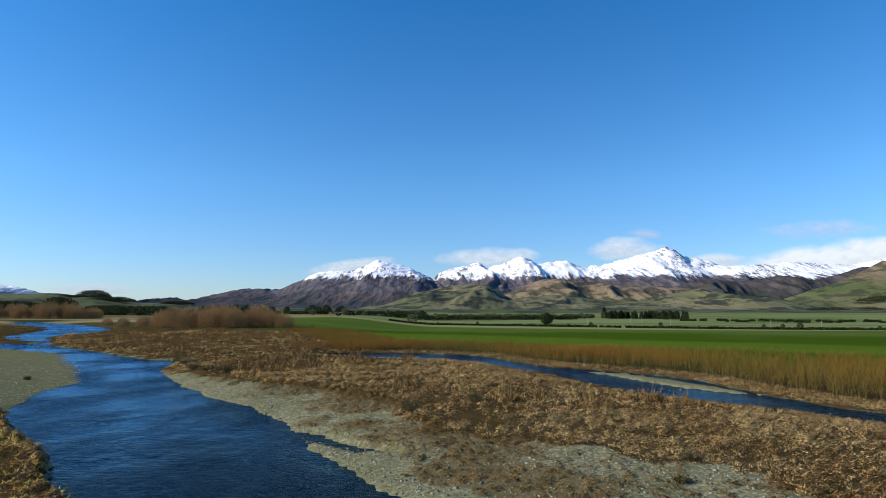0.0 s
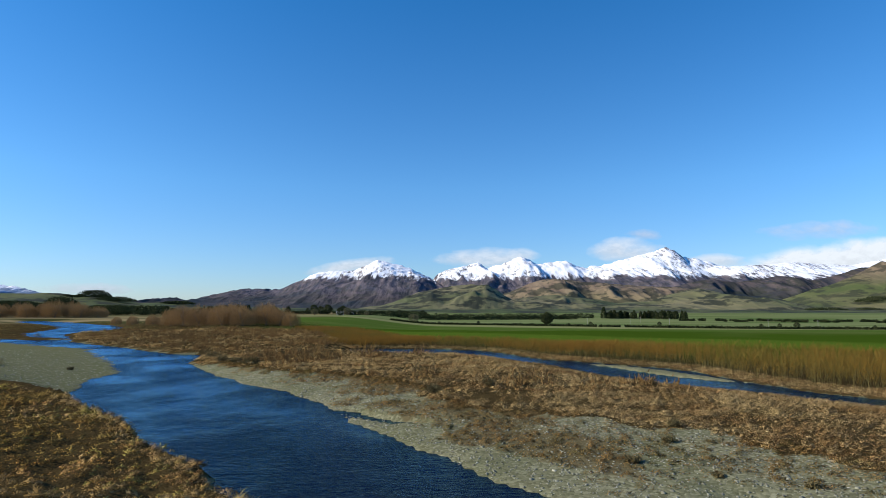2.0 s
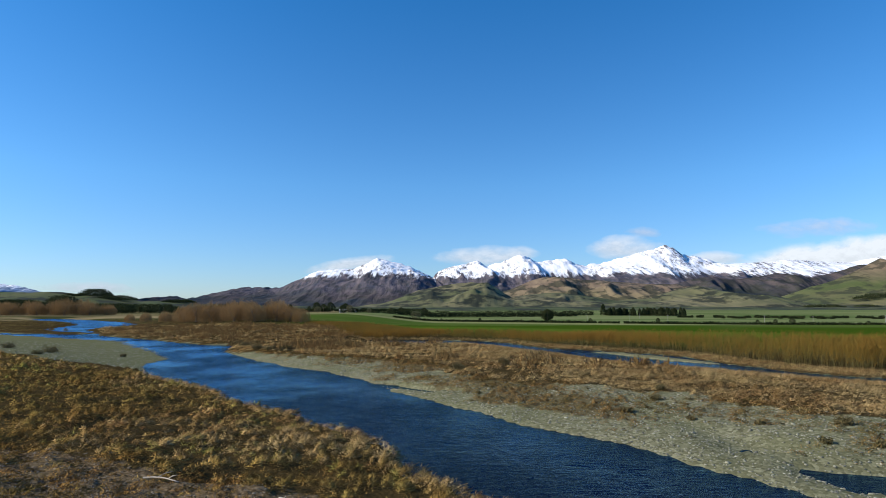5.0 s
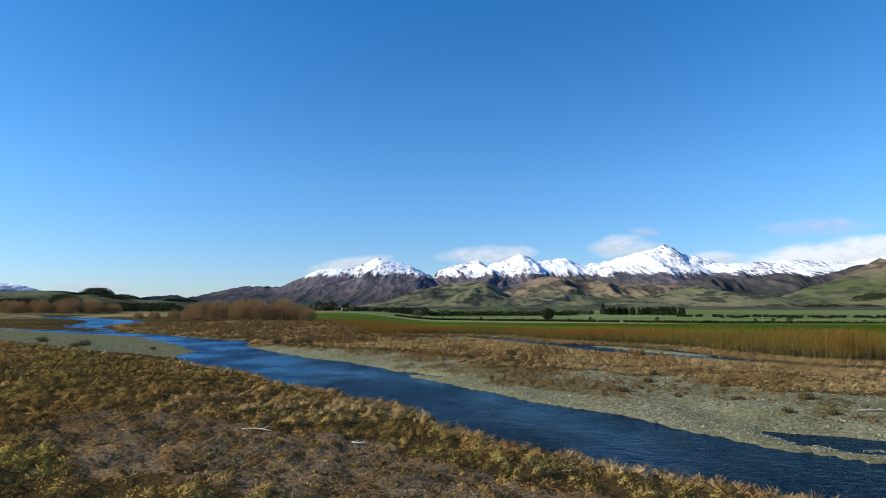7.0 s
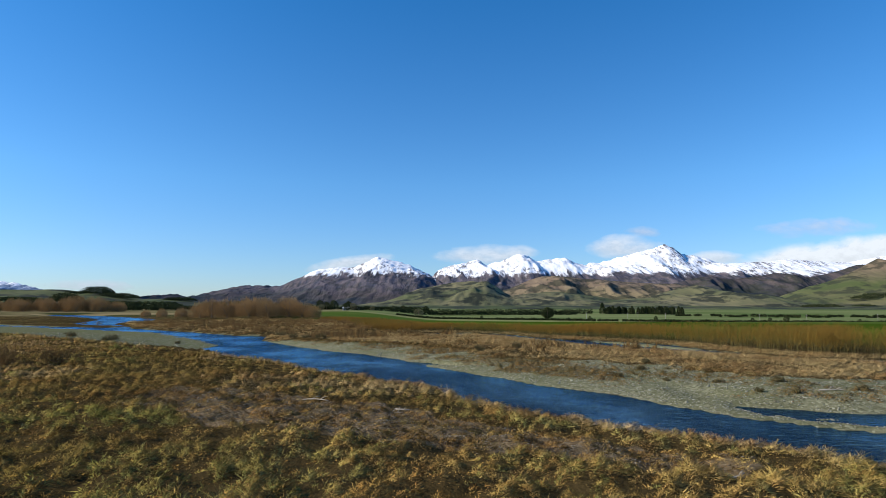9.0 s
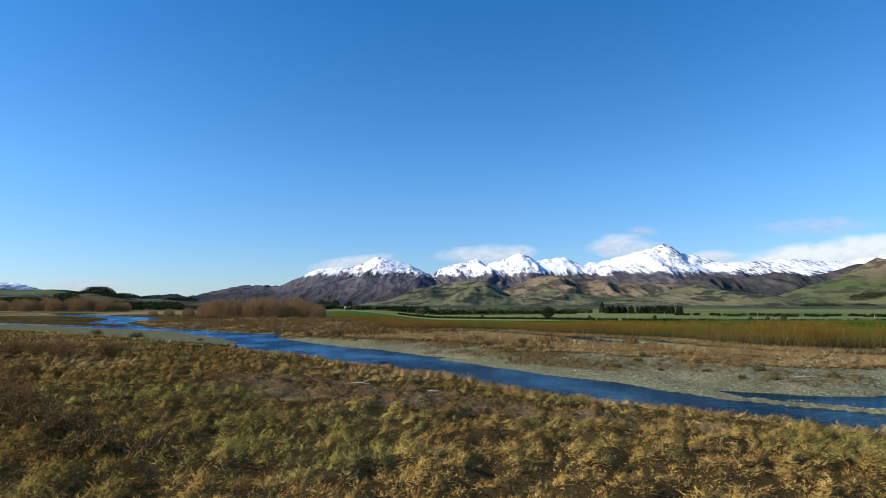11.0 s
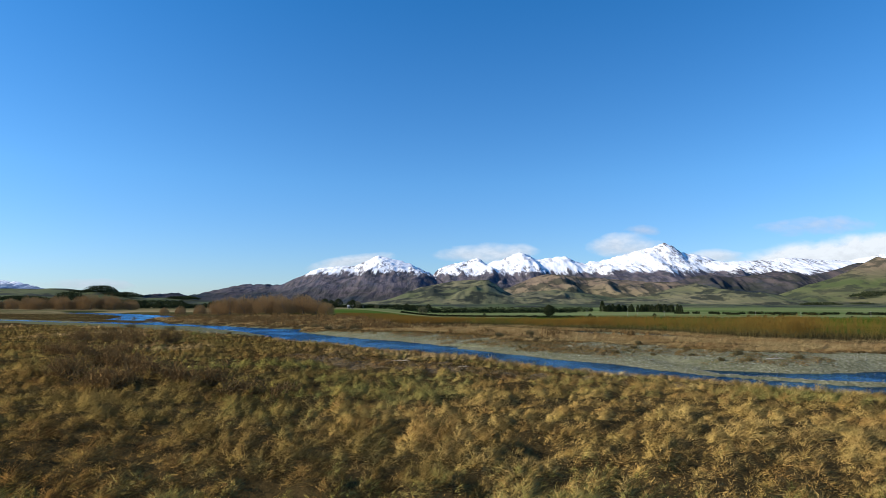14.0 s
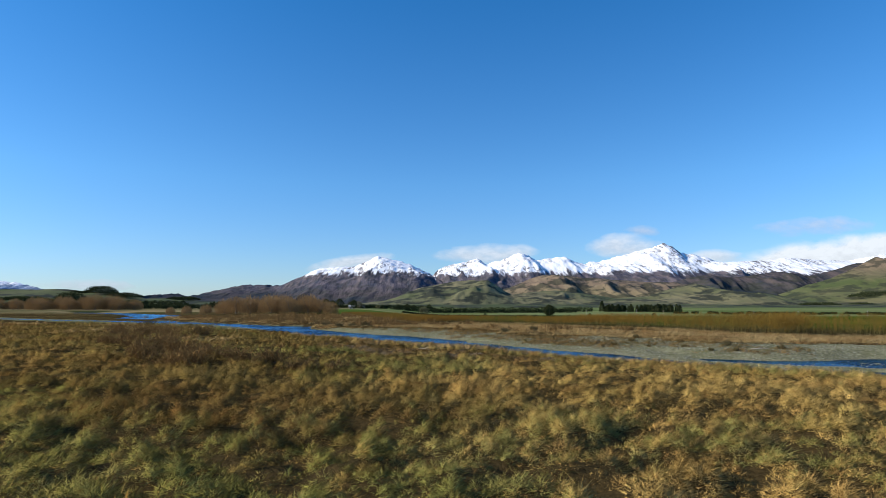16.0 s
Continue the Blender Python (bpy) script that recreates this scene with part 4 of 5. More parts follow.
# ---------------------------------------------------------------- cobbles
def cobbles(name, px, py, pz, size, rng, label, material=STONE):
    """Rounded, flattened stones of fourteen faces or so, each at its own turn and size."""
    t = np.array([(-1, -1, -0.6), (1, -1, -0.6), (1, 1, -0.6), (-1, 1, -0.6), (-0.75, -0.75, 0.6), (0.75, -0.75, 0.6), (0.75, 0.75, 0.6),
                  (-0.75, 0.75, 0.6)]) * 0.62
    f = np.array([(0, 1, 5), (0, 5, 4), (1, 2, 6), (1, 6, 5), (2, 3, 7), (2, 7, 6), (3, 0, 4), (3, 4, 7), (4, 5, 6), (4, 6, 7)])
    n = len(px)
    v = t[None] + 0.16 * rng.normal(size=(n, 8, 3))
    v *= np.stack([rng.uniform(0.8, 1.35, n), rng.uniform(0.7, 1.0, n), rng.uniform(0.45, 0.8, n)], 1)[:, None]
    a = rng.uniform(0, 2 * np.pi, n)
    c, s = np.cos(a)[:, None], np.sin(a)[:, None]
    v = np.stack([v[..., 0] * c - v[..., 1] * s, v[..., 0] * s + v[..., 1] * c, v[..., 2]], -1) * (size[:, None, None] * 0.5)
    v += np.stack([px, py, pz + size * 0.10], 1)[:, None]
    faces = (f[None] + 8 * np.arange(n)[:, None, None]).reshape(-1, 3)
    return tagged(new(name, mesh_np(name, v.reshape(-1, 3), faces, material, True)), label, "gravel", kind="stuff")


rng = np.random.default_rng(131)
x, y, z, gravel, rust, thatch = scatter(-72, 42, 33, 128, 22.0, rng, lambda a, b: inside(a, b, GRAVEL) | inside(a, b, BAR) | inside(a, b, SHALLOWS) | inside(a, b, BACKWATER))
ok = (z > WL - 0.17) & (rng.uniform(size=len(x)) < np.clip(gravel - 0.5 * rust, 0.02, 1) * np.clip(1.35 - 0.0105 * y, 0.12, 1) * np.where(inside(x, y, BAR), 0.6, 1.0))
x, y, z = x[ok], y[ok], z[ok]
ok = (z > WL) | (x < 10) | (rng.uniform(size=len(z)) < 0.35)
x, y, z = x[ok], y[ok], z[ok]
z = np.where((z < WL) & (x > 10), WL - rng.uniform(0.03, 0.09, len(z)), z)      # stones that just break the surface of the shallows
cobbles("cobbles", x, y, z, np.clip(rng.lognormal(-2.6, 0.33, len(x)), 0.04, 0.2) * (1 + 0.006 * y), rng, "loose grey river cobbles on the gravel bars")
x, y, z, gravel, rust, thatch = scatter(-18, 12, 22, 42, 110.0, rng, lambda a, b: inside(a, b, THATCH))
ok = rng.uniform(size=len(x)) < thatch * (0.2 + 0.8 * smooth(0.38, 0.55, fbm(x * 0.3, y * 0.3, 3, 132)))
x, y, z = x[ok], y[ok], z[ok]
cobbles("flood_stones", x, y, z, np.clip(rng.lognormal(-3.05, 0.35, len(x)), 0.025, 0.12), rng, "scattered brown stones left by floods in the meadow", FLOOD_STONE)

# ---------------------------------------------------------------- young willow thicket beyond the side channel
def thicket():
    rng = np.random.default_rng(141)
    line = SIDE_FAR[(SIDE_FAR[:, 1] > 20)]
    line = np.vstack([[(-42, 205)], [(-30, 180)], [(-20, 152)], line])
    seg = np.hypot(*np.diff(line, axis=0).T)
    s = np.r_[0, np.cumsum(seg)]
    n = 19000
    at = rng.uniform(0, s[-1], n)
    x, y = np.interp(at, s, line[:, 0]), np.interp(at, s, line[:, 1])
    k = np.clip(np.searchsorted(s, at) - 1, 0, len(seg) - 1)
    d = np.diff(line, axis=0)[k] / seg[k][:, None]
    nx, ny = -d[:, 1], d[:, 0]
    deep = rng.uniform(0, 1, n) ** 1.2 * 14 + 1.6 + 1.2 * (fbm(at * 0.12, at * 0 + 3, 2, 5) - 0.5)
    x, y = x + nx * deep, y + ny * deep
    z = ground_at(x, y)[0]
    h = (1.8 + 0.8 * fbm(x * 0.08, y * 0.08, 3, 142)) * rng.uniform(0.84, 1.08, n) * (1 - 0.52 * smooth(98, 132, y))
    root = np.stack([x, y, z - 0.05], 1)
    tip = root + np.stack([rng.normal(size=n) * 0.22, rng.normal(size=n) * 0.22, h], 1)
    stems = blades(root, root + (tip - root) * 0.62, rng.normal(size=(n, 3)) * 0.06, np.full(n, 0.02), rng)
    m = 13
    who = np.repeat(np.arange(n), m)
    f = rng.uniform(0.28, 1.0, n * m)
    r2 = root[who] + (tip - root)[who] * f[:, None]
    az = rng.uniform(0, 2 * np.pi, n * m)
    ln = rng.uniform(0.25, 0.7, n * m)
    t2 = r2 + np.stack([np.cos(az) * ln * 0.6, np.sin(az) * ln * 0.6, ln * 0.8], 1)
    return stems, thin(r2, t2, np.full(n * m, 0.023), rng)


stem_vf, twig_vf = thicket()
stuff("thicket_stems", stem_vf, THICKET_STEMS, "pale upright stems of young willow thicket", "thicket")
stuff("thicket_twigs", twig_vf, THICKET_TWIGS, "orange brown leafless tops of young willow thicket", "thicket")


# straw grass on the far bank of the side channel, up to the stems
rng = np.random.default_rng(143)
pick, f = rng.integers(0, len(SIDE_FAR) - 1, 5200), rng.uniform(size=5200)[:, None]
d = SIDE_FAR[pick + 1] - SIDE_FAR[pick]
spot = SIDE_FAR[pick] * (1 - f) + SIDE_FAR[pick + 1] * f
spot = spot + np.stack([-d[:, 1], d[:, 0]], 1) / np.linalg.norm(d, axis=1)[:, None] * rng.uniform(0.3, 3.2, 5200)[:, None]
z = ground_at(spot[:, 0], spot[:, 1])[0]
ok = (z > WL + 0.06) & (spot[:, 1] > 30)
stuff("channel_grass", tussocks(spot[ok, 0], spot[ok, 1], z[ok], 14, rng.uniform(0.2, 0.5, ok.sum()), rng.uniform(0.25, 0.5, ok.sum()), 0.03, rng, True),
      BANK_GRASS, "straw grass along the bank of the side channel", "grass")


# ---------------------------------------------------------------- single shrubs
def shrub(x, y, radius, height, material, seed, label, count=420):
    rng = np.random.default_rng(seed)
    z = float(ground_at(np.array([x]), np.array([y]))[0][0])
    base = tagged(new("shrub"), label, "shrub", "shrubs on the river flat")
    base.location = (x, y, z)
    n = 14
    az, ln = rng.uniform(0, 2 * np.pi, n), rng.uniform(0.5, 0.9, n)
    root = np.stack([np.cos(az), np.sin(az), 0 * az], 1) * 0.06
    root[:, 2] = -0.05
    tip = np.stack([np.cos(az) * radius * ln, np.sin(az) * radius * ln, height * rng.uniform(0.5, 0.9, n)], 1)
    tagged(part("branchwork", mesh_np("branchwork", *blades(root, tip, 0 * root, np.full(n, 0.04), rng), BARK), base), kind="stuff")
    who = rng.integers(0, n, count)
    f = rng.uniform(0.3, 1.05, count)[:, None]
    c = root[who] * (1 - f) + tip[who] * f + rng.normal(size=(count, 3)) * radius * 0.26
    c[:, 2] = np.abs(c[:, 2])
    d = rng.normal(size=(count, 3)) * 0.16 * radius
    d[:, 2] = np.abs(d[:, 2]) + 0.10 * height
    tagged(part("foliage", mesh_np("foliage", *merge(thin(c, c + d, np.full(count, 0.05), rng), leaves(c, np.full(count, 0.09), rng)), material), base), kind="stuff")
    return base


DARK_LABEL = "dark low shrub growing on the gravel bar"
for i, (x, y, r, h) in enumerate([(3.3, 70.7, 0.6, 0.5), (11.8, 52.4, 0.3, 0.2), (15.7, 58.2, 0.35, 0.25), (7.4, 74.3, 0.55, 0.5), (17.7, 44.8, 0.22, 0.14),
                                  (19.4, 44.0, 0.22, 0.15), (23.2, 44.2, 0.32, 0.2), (-47, 95, 0.9, 0.6), (-44, 88, 0.6, 0.35), (-56, 100, 0.8, 0.5),
                                  (-22.5, 99.0, 0.8, 0.5), (-17.5, 94, 0.9, 0.5), (-20, 96.5, 0.7, 0.4), (-26, 105, 0.8, 0.5), (14.4, 55.4, 0.3, 0.2),
                                  (20.3, 47.6, 0.35, 0.22), (-37, 93, 0.35, 0.25), (14.4, 50.3, 0.18, 0.12), (17.0, 48.6, 0.2, 0.14)]):
    shrub(x, y, r, h, BUSH_LEAF, 300 + i, DARK_LABEL)
for i, (x, y, r, h) in enumerate([(-18, 24, 1.1, 0.6), (-20, 25.5, 1.0, 0.5), (-16.4, 23, 0.8, 0.5), (-14.8, 25, 0.7, 0.4), (-27, 38, 1.2, 0.7), (-29.5, 39.5, 1.0, 0.6),
                                  (-25, 39, 1.0, 0.7), (-22.5, 32.5, 1.1, 0.6), (-20.4, 30.7, 1.0, 0.6), (-18.6, 29.2, 0.9, 0.55), (-17, 27.6, 1.0, 0.55), (-13, 23.6, 0.8, 0.4), (-11, 21.8, 0.7, 0.35), (-9.2, 20.6, 0.6, 0.3), (-31, 52, 1.6, 1.0), (-34, 54, 1.5, 1.0), (-28, 53, 1.2, 0.8), 
                                  (-38, 56, 1.3, 0.9)]):
    shrub(x, y, r, h, SHRUB_TWIGS, 330 + i, "rusty brown leafless shrub among the grass", 620)

# rusty shrubs over the wide brown flat
rng = np.random.default_rng(151)
x, y, z, gravel, rust, thatch = scatter(-95, 30, 74, 205, 0.16, rng, lambda a, b: inside(a, b, BROWN))
ok = (z > WL + 0.5) & (fbm(x * 0.07, y * 0.07, 3, 152) + 0.0012 * (y - 100) > 0.5)
x, y, z = x[ok], y[ok], z[ok]
n = len(x)
who = np.repeat(np.arange(n), 60)
m = len(who)
size = rng.uniform(0.5, 1.3, n)[who]
c = np.stack([x, y, z], 1)[who] + rng.normal(size=(m, 3)) * np.stack([0.5 * size, 0.5 * size, 0.0 * size], 1)
c[:, 2] += np.abs(rng.normal(size=m)) * 0.35 * size
d = rng.normal(size=(m, 3)) * 0.15
d[:, 2] = np.abs(d[:, 2]) + 0.25
stuff("flat_scrub", thin(c, c + d * size[:, None], np.full(m, 0.12), rng), SHRUB_TWIGS, "rust brown scrub dotted over the wide river flat", "scrub")


# ---------------------------------------------------------------- trees
def tube(points, radii, sides=7):
    """A tapered round limb along a line of points."""
    pts, v = [Vector(p) for p in points], []
    for i, (p, r) in enumerate(zip(pts, radii)):
        d = (pts[min(i + 1, len(pts) - 1)] - pts[max(i - 1, 0)]).normalized()
        a = d.orthogonal().normalized()
        b = d.cross(a)
        v += [p + (a * math.cos(t) + b * math.sin(t)) * r for t in (2 * math.pi * k / sides for k in range(sides))]
    f = []
    for i in range(len(pts) - 1):
        for k in range(sides):
            a, b = i * sides + k, i * sides + (k + 1) % sides
            f += [(a, b, b + sides), (a, b + sides, a + sides)]
    top = (len(pts) - 1) * sides
    f += [(top, top + k, top + k + 1) for k in range(1, sides - 1)]
    return np.array([tuple(p) for p in v]), np.array(f)


def bare_willow(height, spread_r, seed, label):
    """Leafless crack willow: several leaning limbs and a dome of fine upright twigs."""
    rng = np.random.default_rng(seed)
    base = tagged(new("willow_tree"), label, "tree", "bare willows on the flat")
    part("trunk", mesh_np("trunk", *tube([(0, 0, -0.3), (0.05, 0, height * 0.12), (0.1, 0.05, height * 0.22)], (0.45, 0.36, 0.3)), BARK, True), base)
    for k in range(7):
        a, r = rng.uniform(0, 2 * np.pi), spread_r * rng.uniform(0.35, 0.85)
        p = [(0.05, 0, height * 0.10), (math.cos(a) * r * 0.4, math.sin(a) * r * 0.4, height * 0.36), (math.cos(a) * r, math.sin(a) * r, height * rng.uniform(0.6, 0.85))]
        part("limb", mesh_np("limb", *tube(p, (0.2, 0.13, 0.05), 5), BARK, True), base)
    n = 5200
    u, az = rng.uniform(0, 1, n), rng.uniform(0, 2 * np.pi, n)
    rr = np.sqrt(rng.uniform(0.02, 1, n))
    lump = 0.75 + 0.5 * fbm(np.cos(az) * 1.7 + 5, np.sin(az) * 1.7 + 5 + seed, 3, seed)
    top = height * np.sqrt(np.clip(1 - (0.92 * rr) ** 2.4, 0.05, 1)) * lump
    zz = top * (0.01 + 0.90 * u ** 0.8)
    c = np.stack([np.cos(az) * rr * spread_r * lump, np.sin(az) * rr * spread_r * lump, zz], 1)
    ln = rng.uniform(0.5, 1.5, n) * height / 9
    d = np.stack([np.cos(az) * 0.35 * rr + rng.normal(size=n) * 0.2, np.sin(az) * 0.35 * rr + rng.normal(size=n) * 0.2, 0.9 + 0 * az], 1)
    part("crown", mesh_np("crown", *thin(c, c + d * ln[:, None], np.full(n, 0.10 * height / 9), rng), WILLOW_TWIGS), base, "fine orange brown bare twigs")
    return base


def stand(first, spots, rng):
    """Copies of a tree at plan spots, each turned and sized a little differently."""
    for x, y, s in spots:
        z = float(ground_at(np.array([float(x)]), np.array([float(y)]))[0][0])
        c = copy_thing(first, Matrix.Translation((x, y, z)) @ pose(0, 0, 0, 0, 0, rng.uniform(0, 360)))
        c.scale = (s, s, s * rng.uniform(0.92, 1.08))


rng = np.random.default_rng(161)
willow_a = bare_willow(8.0, 5.2, 162, "large bare orange-brown willow beside the river flat")
willow_a.location = (-62, 250, 0)
willow_b = bare_willow(7.0, 4.6, 163, "rounded bare orange-brown willow beside the river flat")
willow_b.location = (-91, 246, 0)
stand(willow_a, [(-98, 252, 0.8), (-84, 243, 1.0), (-77, 249, 1.05), (-70, 243, 1.0), (-56, 247, 0.8), (-66, 262, 1.0), (-110, 262, 0.55), (-101, 262, 0.7)], rng)
stand(willow_b, [(-74, 238, 1.0), (-66, 236, 0.9), (-80, 260, 1.1), (-51, 243, 0.7), (-122, 270, 0.5), (-134, 280, 0.45), (-88, 262, 1.0)], rng)
bx = [(-300, 430, 1.25), (-290, 425, 1.2), (-281, 432, 1.3), (-272, 425, 1.2), (-262, 428, 1.35), (-253, 424, 1.4), (-244, 430, 1.3), (-236, 424, 1.2), (-228, 430, 1.0)]
stand(willow_a, bx, rng)
stand(willow_b, [(x - 4 - 96, y + 40, s) for x, y, s in bx] + [(x - 4, y + 10, s) for x, y, s in bx[::2]], rng)


def leafy_tree(name, height, spread_r, seed, material, label, cone=False, count=1500):
    rng = np.random.default_rng(seed)
    base = tagged(new(name), label, "tree", "trees on the farmland")
    part("trunk", mesh_np("trunk", *tube([(0, 0, -0.4), (0.05, 0, height * 0.35), (0, 0, height * 0.85)], (0.3, 0.2, 0.05), 6), BARK, True), base)
    n = count
    az, u = rng.uniform(0, 2 * np.pi, n), rng.uniform(0, 1, n)
    lump = 0.7 + 0.6 * fbm(np.cos(az) * 2 + 7, u * 5 + seed, 3, seed)
    if cone:
        r = spread_r * (1 - u) ** 0.5 * lump + 0.15
        zz = height * (0.08 + 0.92 * u)
    else:
        r = spread_r * np.sqrt(np.clip(1 - (2 * u - 1) ** 2, 0, 1)) * lump
        zz = height * (0.12 + 0.86 * u)
    rr = r * rng.uniform(0.45, 1.0, n) ** 0.6
    c = np.stack([np.cos(az) * rr, np.sin(az) * rr, zz + rng.normal(size=n) * 0.15], 1)
    part("crown", mesh_np("crown", *leaves(c, rng.uniform(0.5, 1.1, n) * height / 9, rng), material), base)
    return base


round_tree = leafy_tree("round_tree", 9.5, 4.4, 171, DARK_LEAF, "dark round evergreen tree on a field boundary")
round_tree.location = (81, 479, float(far_drop(81.0, 479.0)))
pine = leafy_tree("pine_tree", 13, 4.0, 172, DARK_LEAF, "dark tall pine in a shelter block", cone=True, count=700)
pine.location = (188, 722, float(far_drop(188.0, 722.0)))
field_tree = leafy_tree("field_tree", 8, 3.4, 173, DARK_LEAF, "dark broad tree on the farmland", count=800)
field_tree.location = (-22, 760, float(far_drop(-22.0, 760.0)))
pale_tree = leafy_tree("pale_tree", 7, 4.5, 174, PALE_LEAF, "pale bare-looking willow on the farmland", count=800)
pale_tree.location = (-21, 515, float(far_drop(-21.0, 515.0)))
rng = np.random.default_rng(175)
stand(pine, [(192 + 1.35 * i + rng.uniform(-0.8, 0.8), 722 + rng.uniform(-7, 7), rng.uniform(0.5, 0.72)) for i in range(42)], rng)
stand(pine, [(243 + 2.4 * i + rng.uniform(-1, 1), 700 + rng.uniform(-9, 9), rng.uniform(0.55, 0.8)) for i in range(14)], rng)
stand(field_tree, [(-138, 682, 1.3), (-132, 690, 1.2), (-123, 684, 1.4), (-107, 686, 1.2), (-113, 700, 1.0), (-88, 560, 0.9), (-158, 600, 1.0), (-46, 700, 0.9), (-38, 690, 0.8),
                   (-176, 640, 1.0), (60, 470, 0.25), (95, 468, 0.25), (108, 455, 0.38), (150, 436, 0.4), (200, 400, 0.36), (208, 394, 0.4), (215, 388, 0.5), (246, 366, 0.3),
                   (30, 486, 0.35), (0, 500, 0.3)], rng)
stand(pale_tree, [(-128, 640, 0.9), (-95, 640, 1.0), (-70, 600, 0.6)], rng)
# dark trees along the foot of the green hills
stand(field_tree, [(x, y, s) for x, y, s in zip(rng.uniform(-620, -200, 46), rng.uniform(620, 1150, 46), rng.uniform(0.7, 1.3, 46))], rng)
stand(field_tree, [(-640 + 5 * i, 880 + rng.uniform(-10, 10), rng.uniform(1.1, 1.9)) for i in range(14)], rng)
stand(pine, [(-440 + 6 * i, 1120 + rng.uniform(-10, 10), rng.uniform(0.7, 1.1)) for i in range(16)], rng)


def hedge(name, a, b, height, wide, seed, label, gaps=0.0):
    """A clipped or ragged row of dense shelter planting from a to b."""
    rng = np.random.default_rng(seed)
    n = int(math.hypot(b[0] - a[0], b[1] - a[1]) * 24)
    f = rng.uniform(size=n)
    f = f[fbm(f * 60, f * 0 + seed, 3, seed) > gaps]
    n = len(f)
    x, y = a[0] + (b[0] - a[0]) * f + rng.normal(size=n) * wide * 0.4, a[1] + (b[1] - a[1]) * f + rng.normal(size=n) * wide * 0.4
    h = height * (0.6 + 0.7 * fbm(f * 90, f * 0 + 2, 3, seed + 1))
    c = np.stack([x, y, far_drop(x, y) + h * rng.uniform(0, 1, n)], 1)
    return tagged(new(name, mesh_np(name, *leaves(c, np.full(n, 1.25), rng), DARK_LEAF)), label, "hedge", kind="stuff")


hedge("shelter_hedge", (-95, 640), (150, 690), 4.5, 1.6, 181, "long dark clipped shelter hedge across the fields")
hedge("shelter_hedge", (-60, 700), (180, 735), 5.5, 1.6, 182, "long dark clipped shelter hedge across the fields")
hedge("fence_scrub", (-40, 520), (330, 310), 1.2, 0.6, 183, "ragged dark scrub along the field fence", 0.22)
hedge("fence_scrub", (240, 640), (520, 560), 2.2, 0.9, 184, "broken dark hedge line on the far fields", 0.42)
hedge("fence_scrub", (270, 600), (620, 500), 1.8, 0.9, 185, "broken dark hedge line on the far fields", 0.46)
for i in range(5):
    hedge("farm_hedge", (-520 + 90 * i, 620 + 70 * i), (-260 + 60 * i, 640 + 80 * i), 4.0, 1.8, 190 + i, "dark hedge rows on the green farmland", 0.36)


def hill_wood(x0, x1, y, z, height, seed, count=1400):
    """A dark clump of plantation on a hill top."""
    rng = np.random.default_rng(seed)
    x = rng.uniform(x0, x1, count)
    edge = np.clip(np.minimum(x - x0, x1 - x) / (0.25 * (x1 - x0)), 0, 1) ** 0.6
    c = np.stack([x, y + rng.uniform(-20, 20, count), z + height * edge * rng.uniform(0, 1, count)], 1)
    tagged(new("hill_wood", mesh_np("hill_wood", *leaves(c, np.full(count, 3.4), rng), DARK_LEAF)), "dark plantation clump on a green hill top", "wood", kind="stuff")


hill_wood(-1125, -1030, 1880, 44, 20, 201, 2600)
hill_wood(-1180, -1110, 1870, 42, 7, 202)
hill_wood(-860, -760, 1860, 22, 9, 203)
hill_wood(-1060, -930, 1840, 30, 13, 204, 2200)
hill_wood(-975, -900, 1500, 16, 20, 208, 1500)
hill_wood(-1110, -975, 1480, 17, 9, 209, 1500)
hill_wood(-550, -420, 1000, -1, 12, 210, 1600)
hill_wood(-640, -545, 1100, 2, 11, 211, 1300)
hill_wood(1030, 1150, 1745, 3, 9, 205, 1200)
hill_wood(1180, 1250, 1745, 3, 8, 206, 700)
hill_wood(1400, 1620, 2060, 34, 18, 207, 2600)


# ---------------------------------------------------------------- poles, farm buildings, driftwood
POLE = plain_material("weathered_pole", (0.24, 0.22, 0.19), (0.36, 0.34, 0.30))
WALL = plain_material("pale_cladding", (0.24, 0.23, 0.20), (0.32, 0.31, 0.28), 1.0)
ROOF = plain_material("iron_roof", (0.38, 0.38, 0.38), (0.5, 0.5, 0.5), 1.0, 0.5)
DOOR = plain_material("shed_door", (0.10, 0.10, 0.10), (0.16, 0.15, 0.14), 1.0)


def pole(x, y, height):
    base = tagged(new("utility_pole"), "pale weathered pole with a crossarm in the field", "pole", "poles across the field")
    base.location = (x, y, float(far_drop(float(x), float(y))))
    part("shaft", mesh_np("shaft", *tube([(0, 0, -0.3), (0, 0, height)], (0.11, 0.08), 8), POLE, True), base)
    part("crossarm", mesh_np("crossarm", *tube([(-0.7, 0, height - 0.5), (0.7, 0, height - 0.5)], (0.06, 0.06), 6), POLE, True), base)


for x, y in ((222, 433), (232, 395), (118, 507), (152, 507), (171, 474), (183, 577), (310, 440)):
    pole(x, y, 5.2)


def box(bm, x0, x1, y0, y1, z0, z1):
    vs = [bm.verts.new(p) for p in ((x0, y0, z0), (x1, y0, z0), (x1, y1, z0), (x0, y1, z0), (x0, y0, z1), (x1, y0, z1), (x1, y1, z1), (x0, y1, z1))]
    for q in ((0, 3, 2, 1), (4, 5, 6, 7), (0, 1, 5, 4), (1, 2, 6, 5), (2, 3, 7, 6), (3, 0, 4, 7)):
        bm.faces.new([vs[k] for k in q])


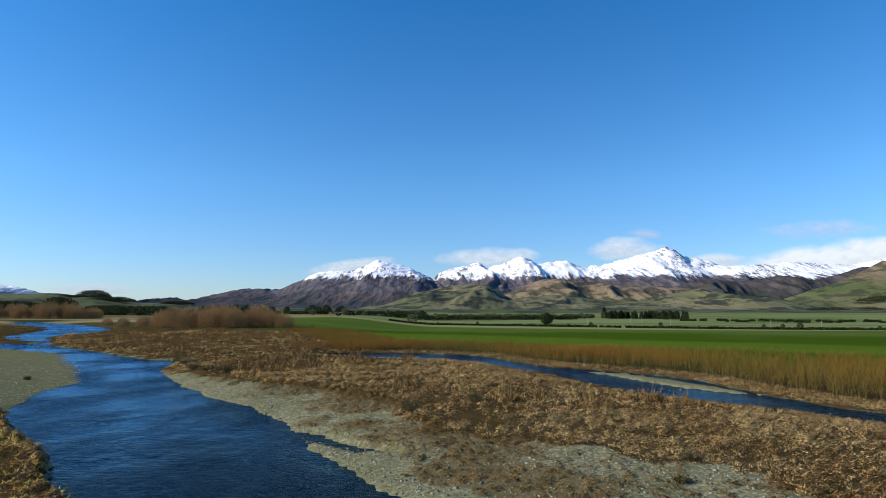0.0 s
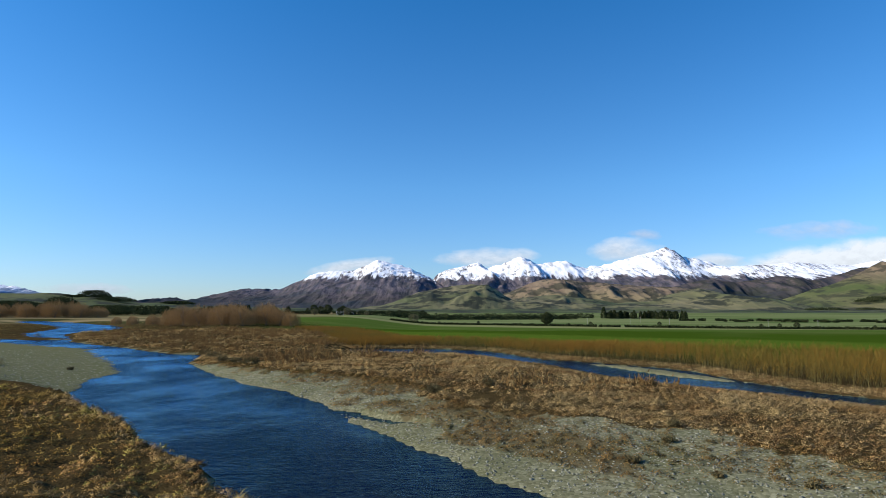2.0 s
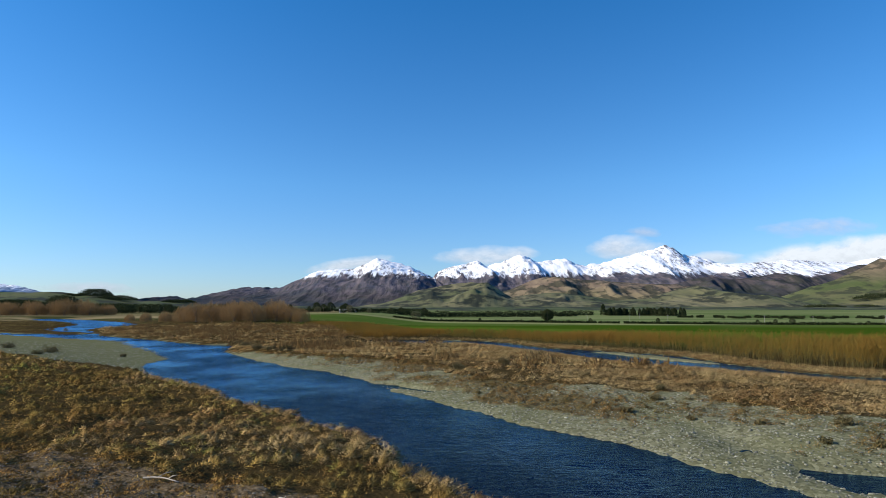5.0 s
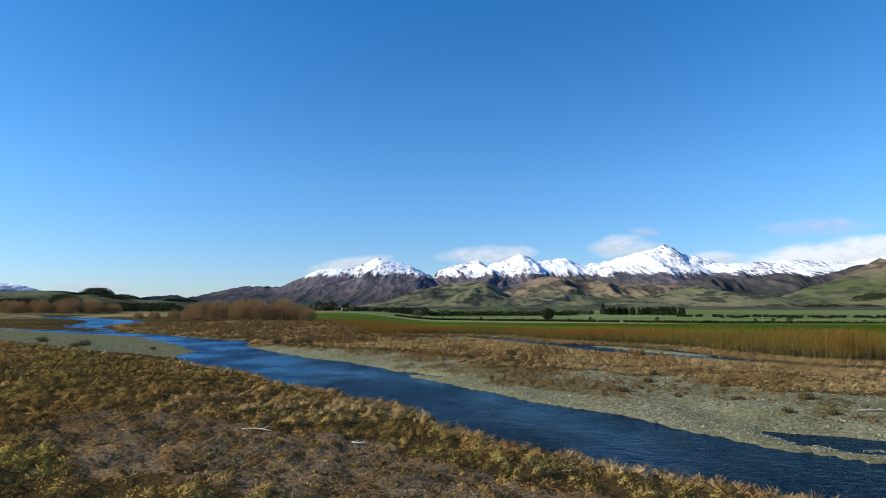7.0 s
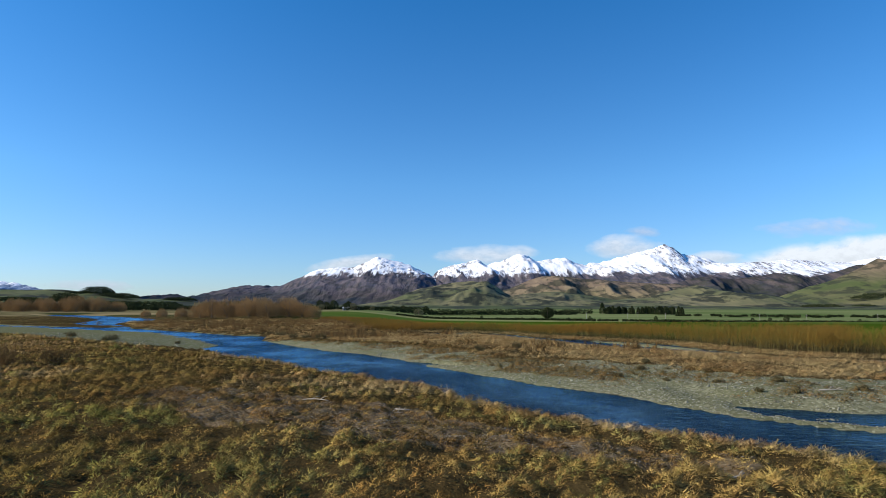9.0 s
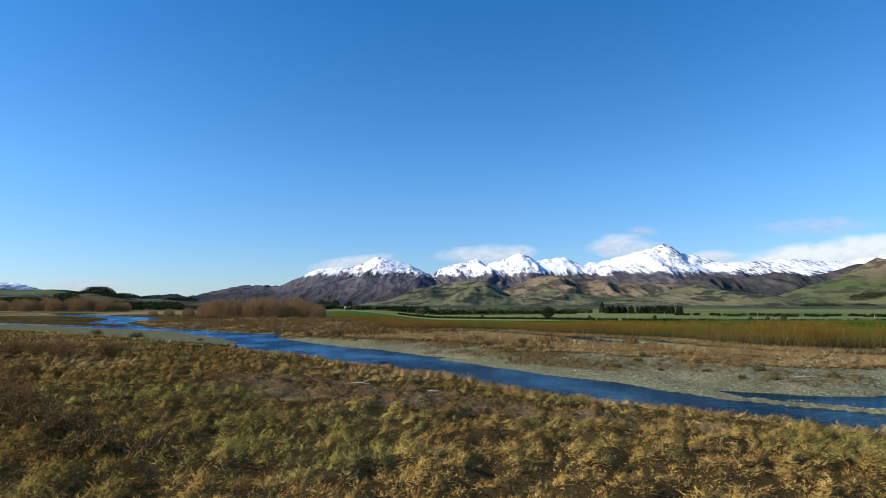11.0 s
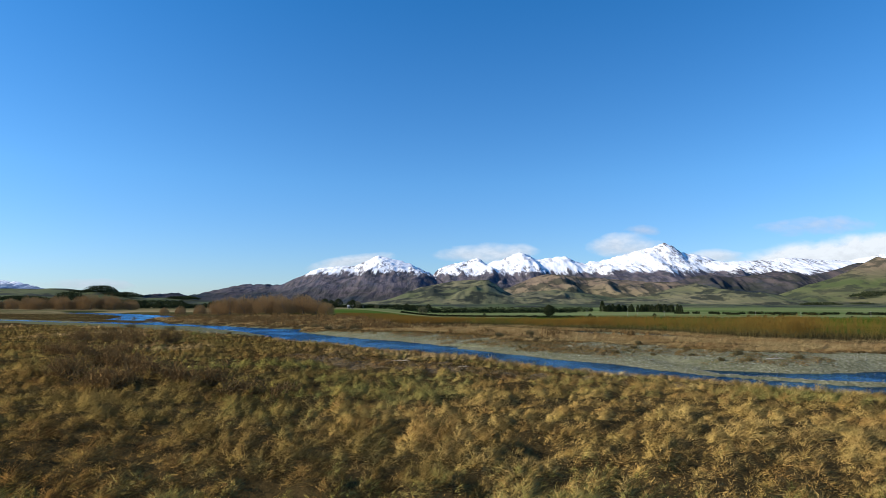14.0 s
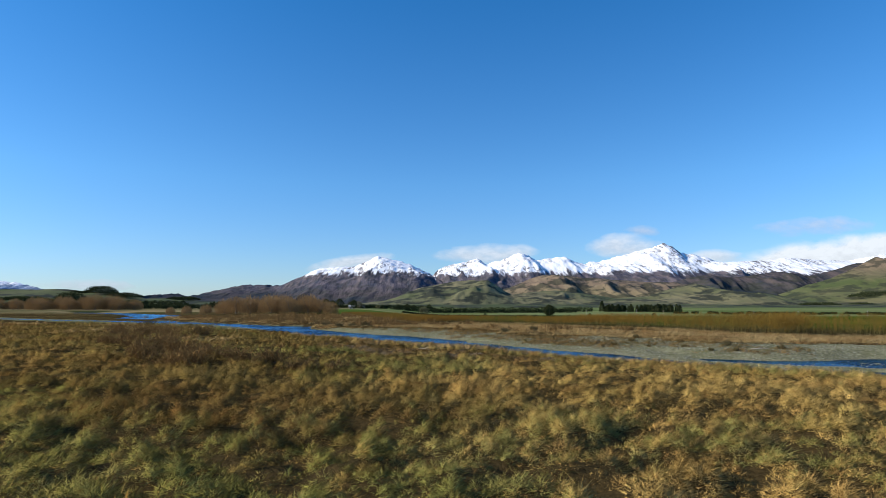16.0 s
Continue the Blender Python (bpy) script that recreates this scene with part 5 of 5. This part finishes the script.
def farm_shed(x, y, long, deep, high, turn):
    base = tagged(new("farm_shed"), "small pale farm shed with an iron roof", "shed", "farm buildings")
    base.matrix_world = Matrix.Translation((x, y, float(far_drop(float(x), float(y))))) @ pose(0, 0, 0, 0, 0, turn)
    bm = bmesh.new()
    box(bm, -long / 2, long / 2, -deep / 2, deep / 2, -0.2, high)
    part("wall", from_bm("wall", bm, WALL, False), base)
    bm = bmesh.new()
    e = 0.35
    ring = [[bm.verts.new((sx * (long / 2 + e), yy, zz)) for yy, zz in ((-deep / 2 - e, high), (0, high + deep * 0.28), (deep / 2 + e, high),
                                                                          (deep / 2 + e, high + 0.15), (0, high + deep * 0.28 + 0.18), (-deep / 2 - e, high + 0.15))] for sx in (-1, 1)]
    for k in range(6):
        bm.faces.new((ring[0][k], ring[1][k], ring[1][(k + 1) % 6], ring[0][(k + 1) % 6]))
    bm.faces.new(ring[0][::-1]), bm.faces.new(ring[1])
    bmesh.ops.recalc_face_normals(bm, faces=bm.faces)
    part("roof", from_bm("roof", bm, ROOF, False), base)
    for sx in (-0.25, 0.25):
        bm = bmesh.new()
        box(bm, sx * long - 0.9, sx * long + 0.9, -deep / 2 - 0.06, -deep / 2 + 0.02, 0, high * 0.8)
        part("door", from_bm("door", bm, DOOR, False), base)


for args in ((-102, 640, 7, 4.5, 2.2, 12), (-92, 648, 5, 4, 2.0, -8)):
    farm_shed(*args)


def driftwood(x, y, turn, long, thick, seed, label):
    rng = np.random.default_rng(seed)
    z = float(ground_at(np.array([float(x)]), np.array([float(y)]))[0][0])
    base = tagged(new("driftwood"), label, "driftwood", "driftwood on the flood patch")
    base.matrix_world = Matrix.Translation((x, y, z)) @ pose(0, 0, 0, 0, 0, turn)
    p = [(long * (f - 0.5), 0.12 * long * math.sin(3 * f + seed), thick * 0.8 + 0.05 * long * math.sin(2.2 * f)) for f in np.linspace(0, 1, 7)]
    part("log", mesh_np("log", *tube(p, [thick * (1 - 0.1 * k) for k in range(7)], 8), DRIFT, True), base)
    for k in (2, 4):
        q = Vector(p[k])
        e = q + Vector((rng.uniform(0.1, 0.3) * long, rng.uniform(-0.25, 0.25) * long, rng.uniform(0.06, 0.2) * long))
        part("branch", mesh_np("branch", *tube([q, (q + e) / 2 + Vector((0, 0, 0.03)), e], (thick * 0.5, thick * 0.4, thick * 0.15), 6), DRIFT, True), base)


driftwood(-6.2, 37.3, -14, 1.4, 0.035, 1, "long bleached driftwood branch lying on dark flood debris")
driftwood(-2.5, 35.9, 8, 0.7, 0.045, 2, "short bleached driftwood piece lying on dark flood debris")
driftwood(-2.2, 36.3, -20, 0.7, 0.045, 3, "short bleached driftwood piece lying on dark flood debris")
driftwood(7.3, 26.0, 30, 0.6, 0.04, 4, "short bleached driftwood piece beside the bank")
driftwood(21.5, 44.2, -25, 1.3, 0.05, 5, "bleached driftwood branch at the edge of the gravel")
